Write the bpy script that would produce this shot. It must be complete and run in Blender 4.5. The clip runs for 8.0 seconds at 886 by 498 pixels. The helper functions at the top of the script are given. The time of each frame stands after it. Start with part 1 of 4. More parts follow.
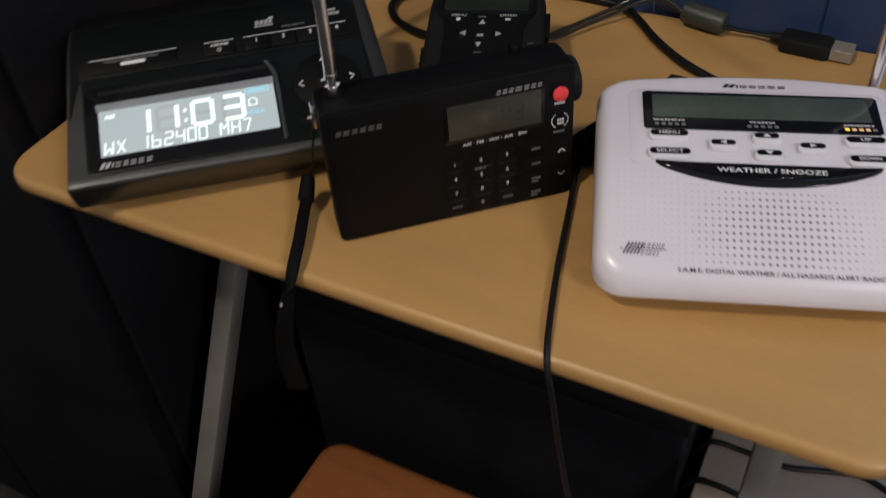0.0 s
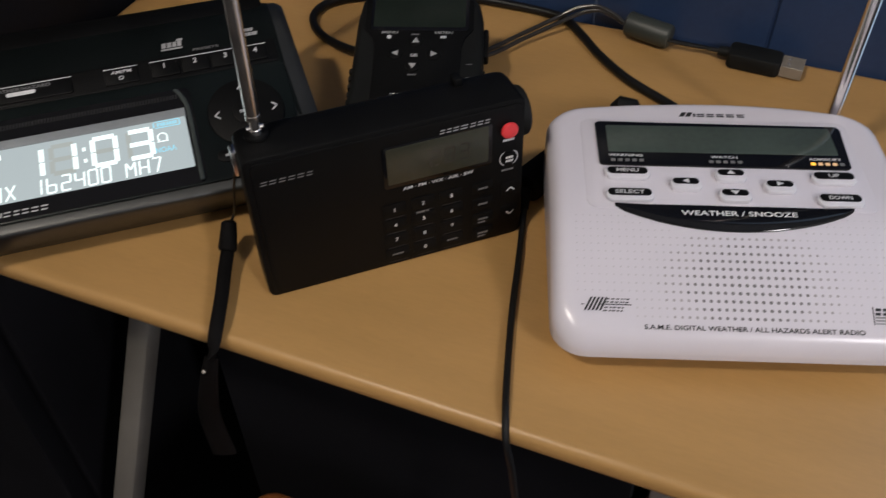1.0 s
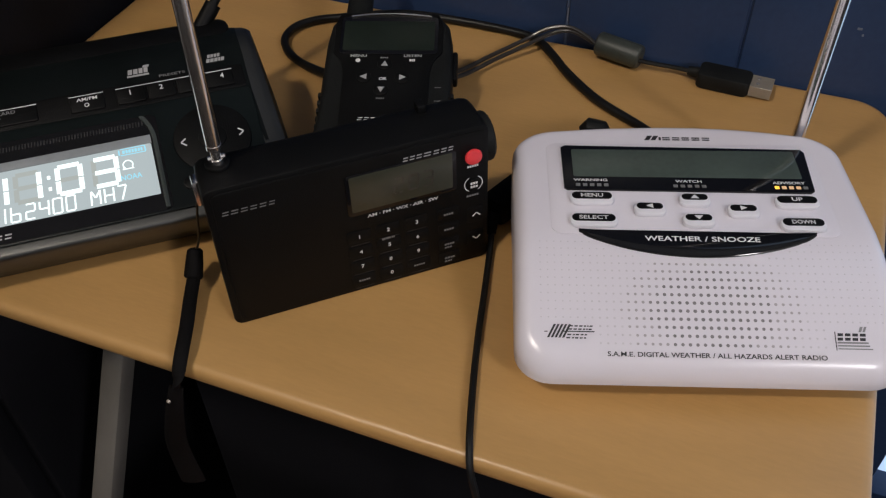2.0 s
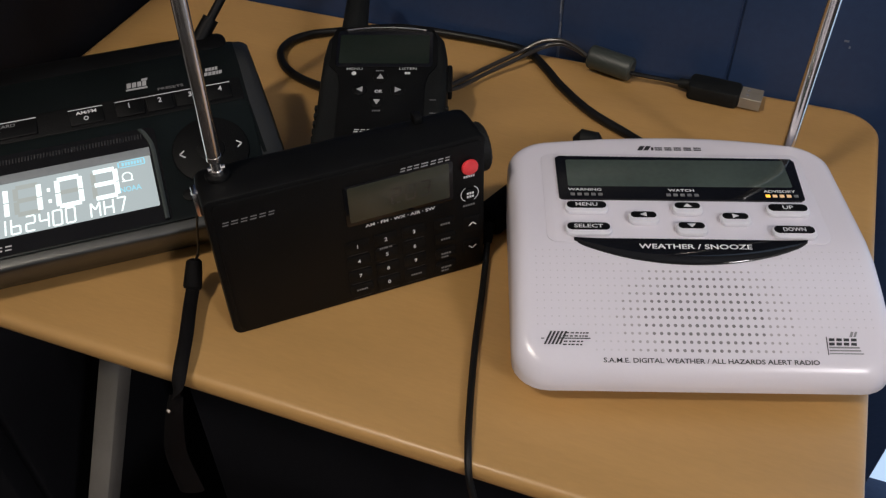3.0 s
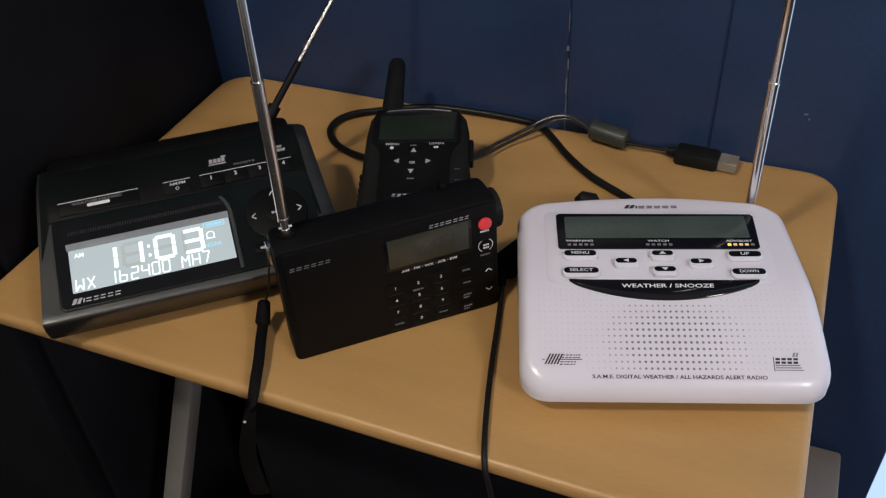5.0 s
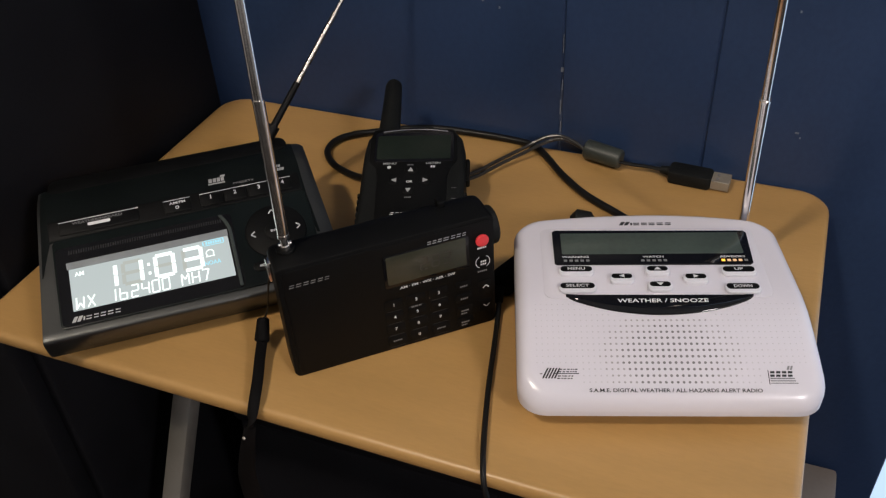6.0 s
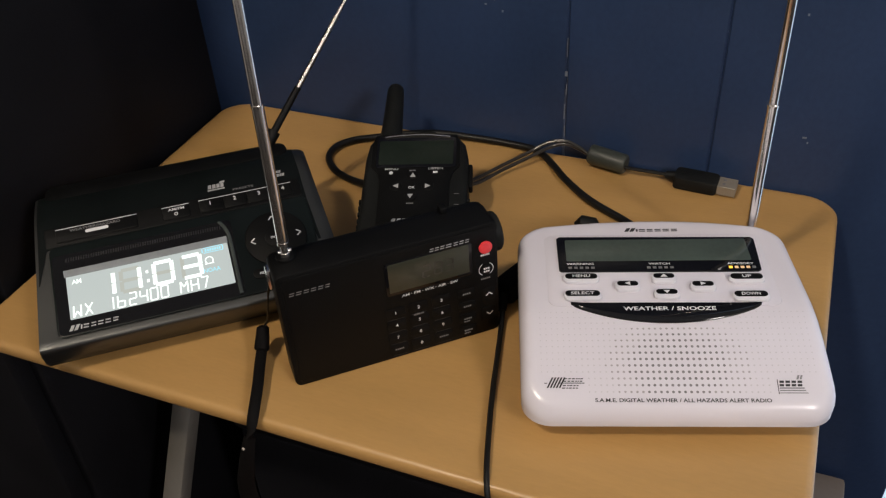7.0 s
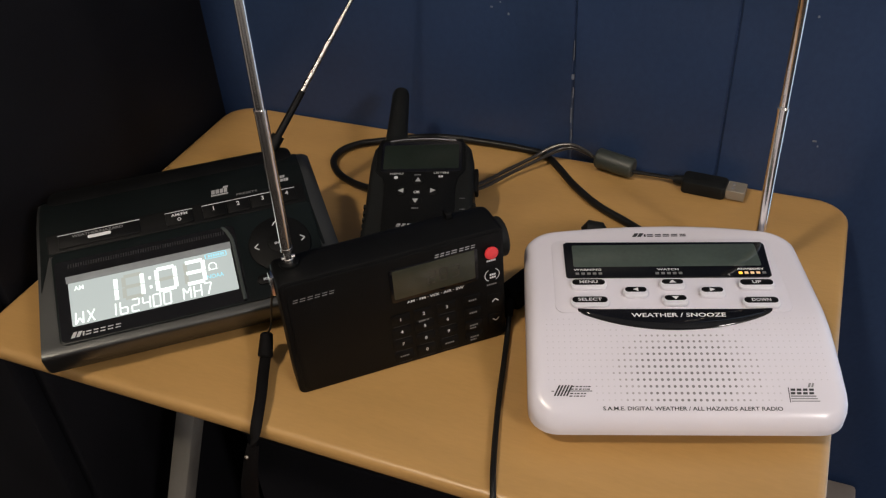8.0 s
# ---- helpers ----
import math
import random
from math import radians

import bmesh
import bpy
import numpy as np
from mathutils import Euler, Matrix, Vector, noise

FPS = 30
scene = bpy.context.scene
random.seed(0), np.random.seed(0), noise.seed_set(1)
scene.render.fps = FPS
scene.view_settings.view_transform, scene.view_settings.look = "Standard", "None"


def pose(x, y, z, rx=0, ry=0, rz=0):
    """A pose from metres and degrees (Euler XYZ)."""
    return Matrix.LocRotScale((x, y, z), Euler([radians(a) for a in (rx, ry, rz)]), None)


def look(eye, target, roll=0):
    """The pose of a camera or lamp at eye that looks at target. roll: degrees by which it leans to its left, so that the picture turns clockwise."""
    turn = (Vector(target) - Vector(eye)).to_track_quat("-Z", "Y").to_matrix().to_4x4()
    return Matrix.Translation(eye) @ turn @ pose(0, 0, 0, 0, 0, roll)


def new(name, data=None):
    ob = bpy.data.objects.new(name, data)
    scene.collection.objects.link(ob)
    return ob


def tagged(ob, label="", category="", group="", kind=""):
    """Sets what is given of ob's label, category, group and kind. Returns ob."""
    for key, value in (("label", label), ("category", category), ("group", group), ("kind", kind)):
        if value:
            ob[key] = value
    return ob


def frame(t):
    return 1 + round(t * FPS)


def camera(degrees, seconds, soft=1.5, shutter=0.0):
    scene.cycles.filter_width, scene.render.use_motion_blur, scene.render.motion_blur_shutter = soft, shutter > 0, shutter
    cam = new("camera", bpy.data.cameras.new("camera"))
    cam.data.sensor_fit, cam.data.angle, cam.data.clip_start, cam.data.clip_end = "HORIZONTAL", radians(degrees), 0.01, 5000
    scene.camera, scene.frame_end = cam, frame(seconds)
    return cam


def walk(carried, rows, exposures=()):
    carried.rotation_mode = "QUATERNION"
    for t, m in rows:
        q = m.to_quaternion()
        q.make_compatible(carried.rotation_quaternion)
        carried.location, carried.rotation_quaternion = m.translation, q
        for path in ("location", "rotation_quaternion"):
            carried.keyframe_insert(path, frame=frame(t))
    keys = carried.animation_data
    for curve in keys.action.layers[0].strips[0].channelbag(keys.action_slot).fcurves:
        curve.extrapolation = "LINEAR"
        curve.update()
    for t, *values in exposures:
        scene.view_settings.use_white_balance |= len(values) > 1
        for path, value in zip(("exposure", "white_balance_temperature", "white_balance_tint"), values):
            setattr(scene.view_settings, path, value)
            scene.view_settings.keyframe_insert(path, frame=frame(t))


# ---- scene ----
cam = camera(52.83, 8.0, soft=1.25, shutter=0.5)
PATH = [
    (0, (0.0549, 0.0572, 0.9622), (-0.1618, 0.4337, 0.5484), -4.66),
    (0.2, (0.0374, 0.0834, 0.9593), (-0.1740, 0.4584, 0.5414), -5.68),
    (0.5, (0.0205, 0.0934, 0.9562), (-0.1743, 0.4686, 0.5305), -4.41),
    (0.8, (0.0210, 0.0970, 0.9600), (-0.1684, 0.5031, 0.5027), -2.90),
    (1, (0.0225, 0.1006, 0.9582), (-0.1401, 0.4895, 0.5313), -1.20),
    (1.5, (0.0259, 0.1080, 0.9590), (-0.1298, 0.5039, 0.5359), -0.66),
    (1.7, (0.0289, 0.1109, 0.9608), (-0.1302, 0.5048, 0.5370), -1.18),
    (2.8, (0.0331, 0.1071, 0.9675), (-0.1255, 0.5054, 0.5477), -1.32),
    (3, (0.0308, 0.1049, 0.9655), (-0.1251, 0.5076, 0.5489), -0.93),
    (3.5, (0.0300, 0.1083, 0.9652), (-0.1313, 0.5118, 0.5515), -1.18),
    (4, (0.0335, 0.1005, 0.9699), (-0.1331, 0.5038, 0.5581), -1.55),
    (4.2, (0.0427, 0.0883, 0.9877), (-0.1287, 0.4878, 0.5742), -2.15),
    (4.5, (0.0567, 0.0543, 1.0149), (-0.1213, 0.4634, 0.6138), -2.51),
    (4.7, (0.0633, 0.0452, 1.0236), (-0.1210, 0.4591, 0.6303), -3.14),
    (5.8, (0.0673, 0.0311, 1.0247), (-0.1225, 0.4573, 0.6475), -3.63),
    (6, (0.0666, 0.0309, 1.0242), (-0.1210, 0.4610, 0.6502), -3.31),
    (6.5, (0.0650, 0.0367, 1.0216), (-0.1238, 0.4682, 0.6499), -3.39),
    (7, (0.0639, 0.0374, 1.0202), (-0.1260, 0.4687, 0.6488), -3.49),
    (7.5, (0.0629, 0.0395, 1.0204), (-0.1292, 0.4705, 0.6499), -3.71),
    (8, (0.0621, 0.0428, 1.0179), (-0.1320, 0.4735, 0.6481), -3.86),
]
walk(cam, [(t, look(eye, target, roll)) for t, eye, target, roll in PATH],
     exposures=((0.0, -0.08, 6700, 10), (1.5, -0.08, 6650, 10), (3.5, -0.08, 6750, 10), (4.5, -0.03, 6550, 10), (6.0, 0.10, 6950, 10), (8.0, 0.11, 7250, 10)))

# ---- world, lights and exposure ----
world = bpy.data.worlds.new("world")
scene.world = world
world.use_nodes = True
wn = world.node_tree.nodes
wsky = wn.new("ShaderNodeTexSky")
wsky.sky_type = 'NISHITA'
wsky.sun_disc = False
wsky.sun_elevation = radians(35)
wsky.sun_rotation = radians(200)
wn["Background"].inputs["Strength"].default_value = 0.08
world.node_tree.links.new(wsky.outputs["Color"], wn["Background"].inputs["Color"])


def area_lamp(name, eye, target, sx, sy, watts, colour):
    data = bpy.data.lights.new(name, 'AREA')
    data.shape, data.size, data.size_y = 'RECTANGLE', sx, sy
    data.energy, data.color = watts, colour
    ob = new(name, data)
    ob.matrix_world = look(eye, target)
    return ob


# daylight through the narrow east window, and the ceiling lamp
area_lamp("east_window_daylight", (1.33, -0.64, 1.78), (0.0, 0.4, 0.70), 0.18, 0.36, 13.5, (0.98, 0.95, 1.0))
area_lamp("ceiling_lamp_light", (-0.44, -0.58, 2.32), (-0.10, 0.40, 0.66), 0.15, 0.15, 19.0, (1.0, 0.91, 0.82))

# ---- materials ----


def rgb(c):
    return (c[0], c[1], c[2], 1.0)


def surface(name, colour, rough=0.5, metal=0.0, vary=0.12, scale=30.0, bump=0.0, bump_scale=400.0,
            stretch=(1, 1, 1), coat=0.0, spec=0.5, rough_vary=0.1, second=None):
    """A painted, moulded or worn surface: colour at two scales of variation, uneven gloss, fine relief."""
    m = bpy.data.materials.new(name)
    m.use_nodes = True
    nt = m.node_tree
    n, ln = nt.nodes, nt.links
    b = n["Principled BSDF"]
    b.inputs["Metallic"].default_value = metal
    b.inputs["Coat Weight"].default_value = coat
    b.inputs["Specular IOR Level"].default_value = spec
    tc = n.new("ShaderNodeTexCoord")
    mp = n.new("ShaderNodeMapping")
    mp.inputs["Scale"].default_value = stretch
    ln.new(tc.outputs["Object"], mp.inputs["Vector"])
    big = n.new("ShaderNodeTexNoise")
    big.inputs["Scale"].default_value = scale
    big.inputs["Detail"].default_value = 4
    fine = n.new("ShaderNodeTexNoise")
    fine.inputs["Scale"].default_value = bump_scale
    fine.inputs["Detail"].default_value = 3
    for t in (big, fine):
        ln.new(mp.outputs["Vector"], t.inputs["Vector"])
    add = n.new("ShaderNodeMath")
    add.operation = 'MULTIPLY_ADD'
    add.inputs[1].default_value = 0.35
    ln.new(fine.outputs["Fac"], add.inputs[0])
    ln.new(big.outputs["Fac"], add.inputs[2])
    ramp = n.new("ShaderNodeValToRGB")
    e = ramp.color_ramp.elements
    e[0].position, e[1].position = 0.42, 0.92
    lo = second if second else tuple(max(0.0, c * (1 - vary)) for c in colour)
    hi = tuple(min(1.0, c * (1 + vary)) for c in colour)
    e[0].color, e[1].color = rgb(lo), rgb(hi)
    ln.new(add.outputs[0], ramp.inputs[0])
    ln.new(ramp.outputs[0], b.inputs["Base Color"])
    rr_ = n.new("ShaderNodeMapRange")
    rr_.inputs["To Min"].default_value = max(0.02, rough - rough_vary)
    rr_.inputs["To Max"].default_value = min(1.0, rough + rough_vary)
    ln.new(big.outputs["Fac"], rr_.inputs["Value"])
    ln.new(rr_.outputs[0], b.inputs["Roughness"])
    if bump:
        bp = n.new("ShaderNodeBump")
        bp.inputs["Strength"].default_value = bump
        bp.inputs["Distance"].default_value = 0.0006
        ln.new(fine.outputs["Fac"], bp.inputs["Height"])
        ln.new(bp.outputs[0], b.inputs["Normal"])
    return m


def glowing(name, colour, strength, base=(0.05, 0.05, 0.05)):
    m = bpy.data.materials.new(name)
    m.use_nodes = True
    b = m.node_tree.nodes["Principled BSDF"]
    b.inputs["Base Color"].default_value = rgb(base)
    b.inputs["Roughness"].default_value = 0.45
    b.inputs["Specular IOR Level"].default_value = 0.1
    b.inputs["Emission Color"].default_value = rgb(colour)
    b.inputs["Emission Strength"].default_value = strength
    return m


M_WOOD = surface("honey_laminate", (0.450, 0.258, 0.091), 0.36, vary=0.10, scale=7, bump=0.12, bump_scale=160, stretch=(1, 5, 1), rough_vary=0.06)
M_NAVY = surface("navy_gloss_paint", (0.0235, 0.044, 0.100), 0.36, vary=0.18, scale=6, bump=0.45, bump_scale=220, rough_vary=0.1, spec=0.28)
# near-black, so the added cabinet and chest read as deep shade
M_SHADEBLACK = surface("shade_black_paint", (0.0068, 0.0068, 0.0085), 0.6, vary=0.3, scale=10, bump=0.2, spec=0.14)
M_PLASTER = surface("room_paint", (0.66, 0.64, 0.62), 0.85, vary=0.06, scale=5, bump=0.2, bump_scale=150)
M_CEIL = surface("ceiling_paint", (0.75, 0.74, 0.73), 0.9, vary=0.04, scale=4, bump=0.3, bump_scale=120)
M_CARPET = surface("dark_carpet", (0.035, 0.032, 0.030), 0.95, vary=0.4, scale=60, bump=0.8, bump_scale=900, spec=0.1)
M_WHITE = surface("white_gloss_plastic", (0.68, 0.648, 0.698), 0.24, vary=0.02, scale=18, bump=0.05, bump_scale=1200, rough_vary=0.05)
M_KEYWHITE = surface("white_key_rubber", (0.70, 0.69, 0.73), 0.42, vary=0.03, scale=60, bump=0.05)
M_BLACK = surface("black_matte_plastic", (0.0036, 0.0037, 0.0038), 0.48, vary=0.25, scale=40, bump=0.25, bump_scale=1600, rough_vary=0.07, spec=0.13)
M_BLACKGLOSS = surface("black_gloss_plastic", (0.005, 0.005, 0.006), 0.07, vary=0.2, scale=30, rough_vary=0.03, spec=0.4)
M_CHARCOAL = surface("charcoal_plastic", (0.0045, 0.0062, 0.0062), 0.40, vary=0.15, scale=30, bump=0.2, bump_scale=1500, spec=0.13)
M_GUNMETAL = surface("gunmetal_plastic", (0.078, 0.080, 0.078), 0.36, metal=0.85, vary=0.1, scale=25, bump=0.1, bump_scale=1500)
M_FASCIA = surface("satin_black_fascia", (0.0055, 0.0082, 0.0082), 0.34, vary=0.15, scale=30, rough_vary=0.05, spec=0.16)
M_DARKRUBBER = surface("dull_black_rubber", (0.0045, 0.004, 0.004), 0.7, vary=0.3, scale=80, bump=0.3, bump_scale=1200, spec=0.08)
M_RUBBER = surface("black_rubber", (0.0078, 0.0084, 0.0080), 0.55, vary=0.3, scale=80, bump=0.3, bump_scale=1200, spec=0.18)
M_CORD = surface("black_cord", (0.005, 0.005, 0.005), 0.42, vary=0.25, scale=120, spec=0.3)
M_GREYCORD = surface("grey_cord", (0.024, 0.022, 0.020), 0.32, vary=0.2, scale=120)
M_FERRITE = surface("grey_green_ferrite_shell", (0.034, 0.040, 0.034), 0.45, vary=0.15, scale=60)
M_CHROME = surface("chrome", (0.88, 0.84, 0.80), 0.20, metal=1.0, vary=0.05, scale=90, rough_vary=0.04)
M_DULLCHROME = surface("tarnished_chrome", (0.22, 0.21, 0.20), 0.28, metal=1.0, vary=0.15, scale=90)
M_STEEL = surface("plug_steel", (0.31, 0.275, 0.225), 0.45, metal=0.45, vary=0.08, scale=120)
M_LEG = surface("grey_powder_coat", (0.140, 0.130, 0.115), 0.5, metal=0.2, vary=0.12, scale=25, bump=0.2, bump_scale=900)
M_INK = surface("black_ink", (0.02, 0.02, 0.022), 0.5, vary=0.1, scale=200)
M_GREYINK = surface("grey_ink", (0.22, 0.22, 0.23), 0.5, vary=0.1, scale=200)
M_PRINT = surface("white_print", (0.68, 0.68, 0.68), 0.5, vary=0.08, scale=200)
M_DIMPRINT = surface("grey_print", (0.16, 0.16, 0.16), 0.5, vary=0.08, scale=200)
M_DIMPRINT2 = surface("soft_white_print", (0.38, 0.38, 0.38), 0.5, vary=0.08, scale=200)
M_KEYRULE = surface("faint_key_rule", (0.05, 0.05, 0.05), 0.5, vary=0.1, scale=200)
# three greys that paint the shade inside recesses, deepest first
M_HOLESHADE = surface("hole_shade", (0.20, 0.19, 0.195), 0.8, vary=0.2, scale=200)
M_SOFTHOLESHADE = surface("shallow_hole_shade", (0.36, 0.34, 0.35), 0.7, vary=0.12, scale=200)
M_DIMPLESHADE = surface("dimple_shade", (0.53, 0.505, 0.535), 0.6, vary=0.08, scale=200)
M_RED = surface("red_button", (0.84, 0.055, 0.065), 0.38, vary=0.08, scale=200)
M_LCDGREEN = surface("grey_green_lcd", (0.060, 0.078, 0.066), 0.07, vary=0.15, scale=25, rough_vary=0.04)
M_LCDBLACK = surface("dark_green_lcd", (0.012, 0.017, 0.013), 0.25, vary=0.15, scale=25, rough_vary=0.04, spec=0.2)
M_LCDDARK = surface("dark_lcd", (0.036, 0.038, 0.027), 0.22, vary=0.12, scale=40, rough_vary=0.05)
M_LCDGHOST = surface("lcd_ghost_segment", (0.032, 0.030, 0.024), 0.3, vary=0.1, scale=200)
M_LENS = surface("smoked_window_lip", (0.24, 0.26, 0.27), 0.14, vary=0.1, scale=60, rough_vary=0.04)
M_SMOKED = surface("smoked_clear_edge", (0.055, 0.065, 0.062), 0.16, vary=0.1, scale=60, rough_vary=0.04)
M_BOX = surface("drab_cardboard", (0.23, 0.185, 0.15), 0.75, vary=0.08, scale=12, bump=0.3, bump_scale=300)
M_STOOL = surface("red_brown_wood", (0.22, 0.075, 0.022), 0.45, vary=0.25, scale=8, bump=0.15, bump_scale=150, stretch=(1, 6, 1))
M_GROOVE = surface("worn_groove_paint", (0.045, 0.065, 0.115), 0.5, vary=0.75, scale=60)
M_CHIP = surface("chipped_paint", (0.16, 0.18, 0.22), 0.6, vary=0.2, scale=300)
M_FRAME = surface("white_window_paint", (0.70, 0.70, 0.70), 0.5, vary=0.04, scale=12)
G_LCD = glowing("lcd_backlight", (0.78, 0.92, 0.97), 0.56)
G_SEG = glowing("lcd_lit_segment", (0.88, 1.0, 1.0), 1.4)
G_BLUE = glowing("lcd_blue_segment", (0.34, 0.80, 1.0), 1.0)
G_AMBER = glowing("amber_led", (1.0, 0.50, 0.05), 1.6)
G_AMBERDIM = glowing("dim_amber_led", (1.0, 0.62, 0.32), 0.7)
G_LAMP = glowing("lamp_glass", (1.0, 0.88, 0.72), 3.0, (0.8, 0.8, 0.8))
G_SKY = glowing("daylight_backdrop", (0.50, 0.70, 1.0), 1.1)

# ---- building helpers ----
T = 0.66          # top of the tray table


def part(name, bm, material, parent=None, label="", m=None, scale=0.001, smooth=True):
    """One mesh object; what hangs under a thing is drawn in millimetres in that thing's own axes."""
    if m is not None:
        bm.transform(m)
    bmesh.ops.recalc_face_normals(bm, faces=bm.faces)
    me = bpy.data.meshes.new(name)
    if scale != 1:
        bm.transform(Matrix.Diagonal((scale, scale, scale, 1)))
    bm.to_mesh(me)
    bm.free()
    if smooth:
        me.polygons.foreach_set("use_smooth", [True] * len(me.polygons))
        me.set_sharp_from_angle(angle=radians(38))
    me.materials.append(material)
    ob = new(name, me)
    ob.parent = parent
    if label:
        ob["label"] = label
    return ob


def base(name, m, label, category, group="", kind=""):
    ob = new(name)
    ob.matrix_world = m
    ob.empty_display_size = 0.02
    return tagged(ob, label, category, group, kind)


def rounded(x0, x1, y0, y1, r, n=5):
    """Outline of a rectangle with round corners, counter-clockwise."""
    r = max(1e-6, min(r, (x1 - x0) * 0.499, (y1 - y0) * 0.499))
    out = []
    for cx, cy, a in ((x1 - r, y0 + r, -90), (x1 - r, y1 - r, 0), (x0 + r, y1 - r, 90), (x0 + r, y0 + r, 180)):
        for k in range(n + 1):
            w = radians(a + 90 * k / n)
            out.append((cx + r * math.cos(w), cy + r * math.sin(w)))
    return out


def filled(outline, n=9):
    """The same outline with more points along its straight sides."""
    out = []
    side = len(outline) // 4
    for k0, (p, q) in enumerate(zip(outline, outline[1:] + outline[:1])):
        out.append(p)
        if k0 % side == side - 1:
            out += [(p[0] + (q[0] - p[0]) * k / n, p[1] + (q[1] - p[1]) * k / n) for k in range(1, n)]
    return out


def loft(bm, rings, cap0=True, cap1=True):
    vs = [[bm.verts.new(p) for p in ring] for ring in rings]
    n = len(rings[0])
    for a, b in zip(vs, vs[1:]):
        for k in range(n):
            bm.faces.new((a[k], a[(k + 1) % n], b[(k + 1) % n], b[k]))
    if cap0:
        bm.faces.new(vs[0][::-1])
    if cap1:
        bm.faces.new(vs[-1])
    return bm


def slab(outline, z0, z1, edge=0.0, bm=None):
    """A plate of any outline with softened upper and lower rims."""
    bm = bm or bmesh.new()
    cx = sum(p[0] for p in outline) / len(outline)
    cy = sum(p[1] for p in outline) / len(outline)
    wx = max(p[0] for p in outline) - cx
    wy = max(p[1] for p in outline) - cy

    def ring(i, z):
        return [(cx + (x - cx) * (1 - i / wx), cy + (y - cy) * (1 - i / wy), z) for x, y in outline]
    if edge:
        loft(bm, [ring(edge, z0), ring(edge * 0.3, z0 + edge * 0.3), ring(0, z0 + edge), ring(0, z1 - edge),
                  ring(edge * 0.3, z1 - edge * 0.3), ring(edge, z1)])
    else:
        loft(bm, [ring(0, z0), ring(0, z1)])
    return bm


def block(x0, x1, y0, y1, z0, z1, bevel=0.0, seg=2, bm=None):
    own = bmesh.new()
    bmesh.ops.create_cube(own, size=1)
    own.transform(Matrix.Translation(((x0 + x1) / 2, (y0 + y1) / 2, (z0 + z1) / 2)) @ Matrix.Diagonal((x1 - x0, y1 - y0, z1 - z0, 1)))
    if bevel:
        bmesh.ops.bevel(own, geom=own.edges[:], offset=bevel, segments=seg, profile=0.5, affect='EDGES')
    if bm is None:
        return own
    me = bpy.data.meshes.new("tmp")
    own.to_mesh(me)
    own.free()
    bm.from_mesh(me)
    bpy.data.meshes.remove(me)
    return bm


def smooth_line(pts, steps=8):
    """Points along a soft curve through pts."""
    p = [Vector(q) for q in pts]
    p = [p[0] * 2 - p[1]] + p + [p[-1] * 2 - p[-2]]
    out = []
    for a, b, c, d in zip(p, p[1:], p[2:], p[3:]):
        for k in range(steps):
            s = k / steps
            out.append(0.5 * ((2 * b) + (c - a) * s + (2 * a - 5 * b + 4 * c - d) * s * s + (3 * b - a - 3 * c + d) * s ** 3))
    out.append(p[-2])
    return out


def tube(pts, radius, sides=10, bm=None, flat=1.0, side=None):
    """A round (or flattened) cord along pts; radius may be a list."""
    bm = bm or bmesh.new()
    pts = [Vector(q) for q in pts]
    rad = radius if isinstance(radius, list) else [radius] * len(pts)
    up = Vector(side) if side else Vector((0.31, 0.17, 0.93))
    rings = []
    for k, q in enumerate(pts):
        d = (pts[min(k + 1, len(pts) - 1)] - pts[max(k - 1, 0)]).normalized()
        x = d.cross(up)
        x = x.normalized() if x.length > 1e-4 else d.orthogonal().normalized()
        y = x.cross(d).normalized()
        up = y if side is None else up
        rings.append([q + rad[k] * (math.cos(2 * math.pi * j / sides) * x + flat * math.sin(2 * math.pi * j / sides) * y) for j in range(sides)])
    return loft(bm, rings)


def rod(a, b, r0, r1=None, sides=16, bm=None):
    return tube([a, b], [r0, r0 if r1 is None else r1], sides, bm)


def bars(bm, x, y, widths, h, z, slant=0.0, gap=0.18):
    """A row of plain upright blocks the size of a printed mark."""
    for w in widths:
        q = [(x, y), (x + w * (1 - gap), y), (x + w * (1 - gap) + slant * h, y + h), (x + slant * h, y + h)]
        bm.faces.new([bm.verts.new((a, b, z)) for a, b in q])
        x += w
    return bm


def blocks(bm, x, y, widths, h, z, slant=0.0, gap=0.2, bar=0.3):
    """A row of plain printed blocks, each a lower and an upper bar."""
    for w in widths:
        for y0, y1 in ((0.0, bar), (1.0 - bar, 1.0)):
            q = ((0, y0), (w * (1 - gap), y0), (w * (1 - gap), y1), (0, y1))
            bm.faces.new([bm.verts.new((x + a + slant * b * h, y + b * h, z)) for a, b in q])
        x += w
    return bm


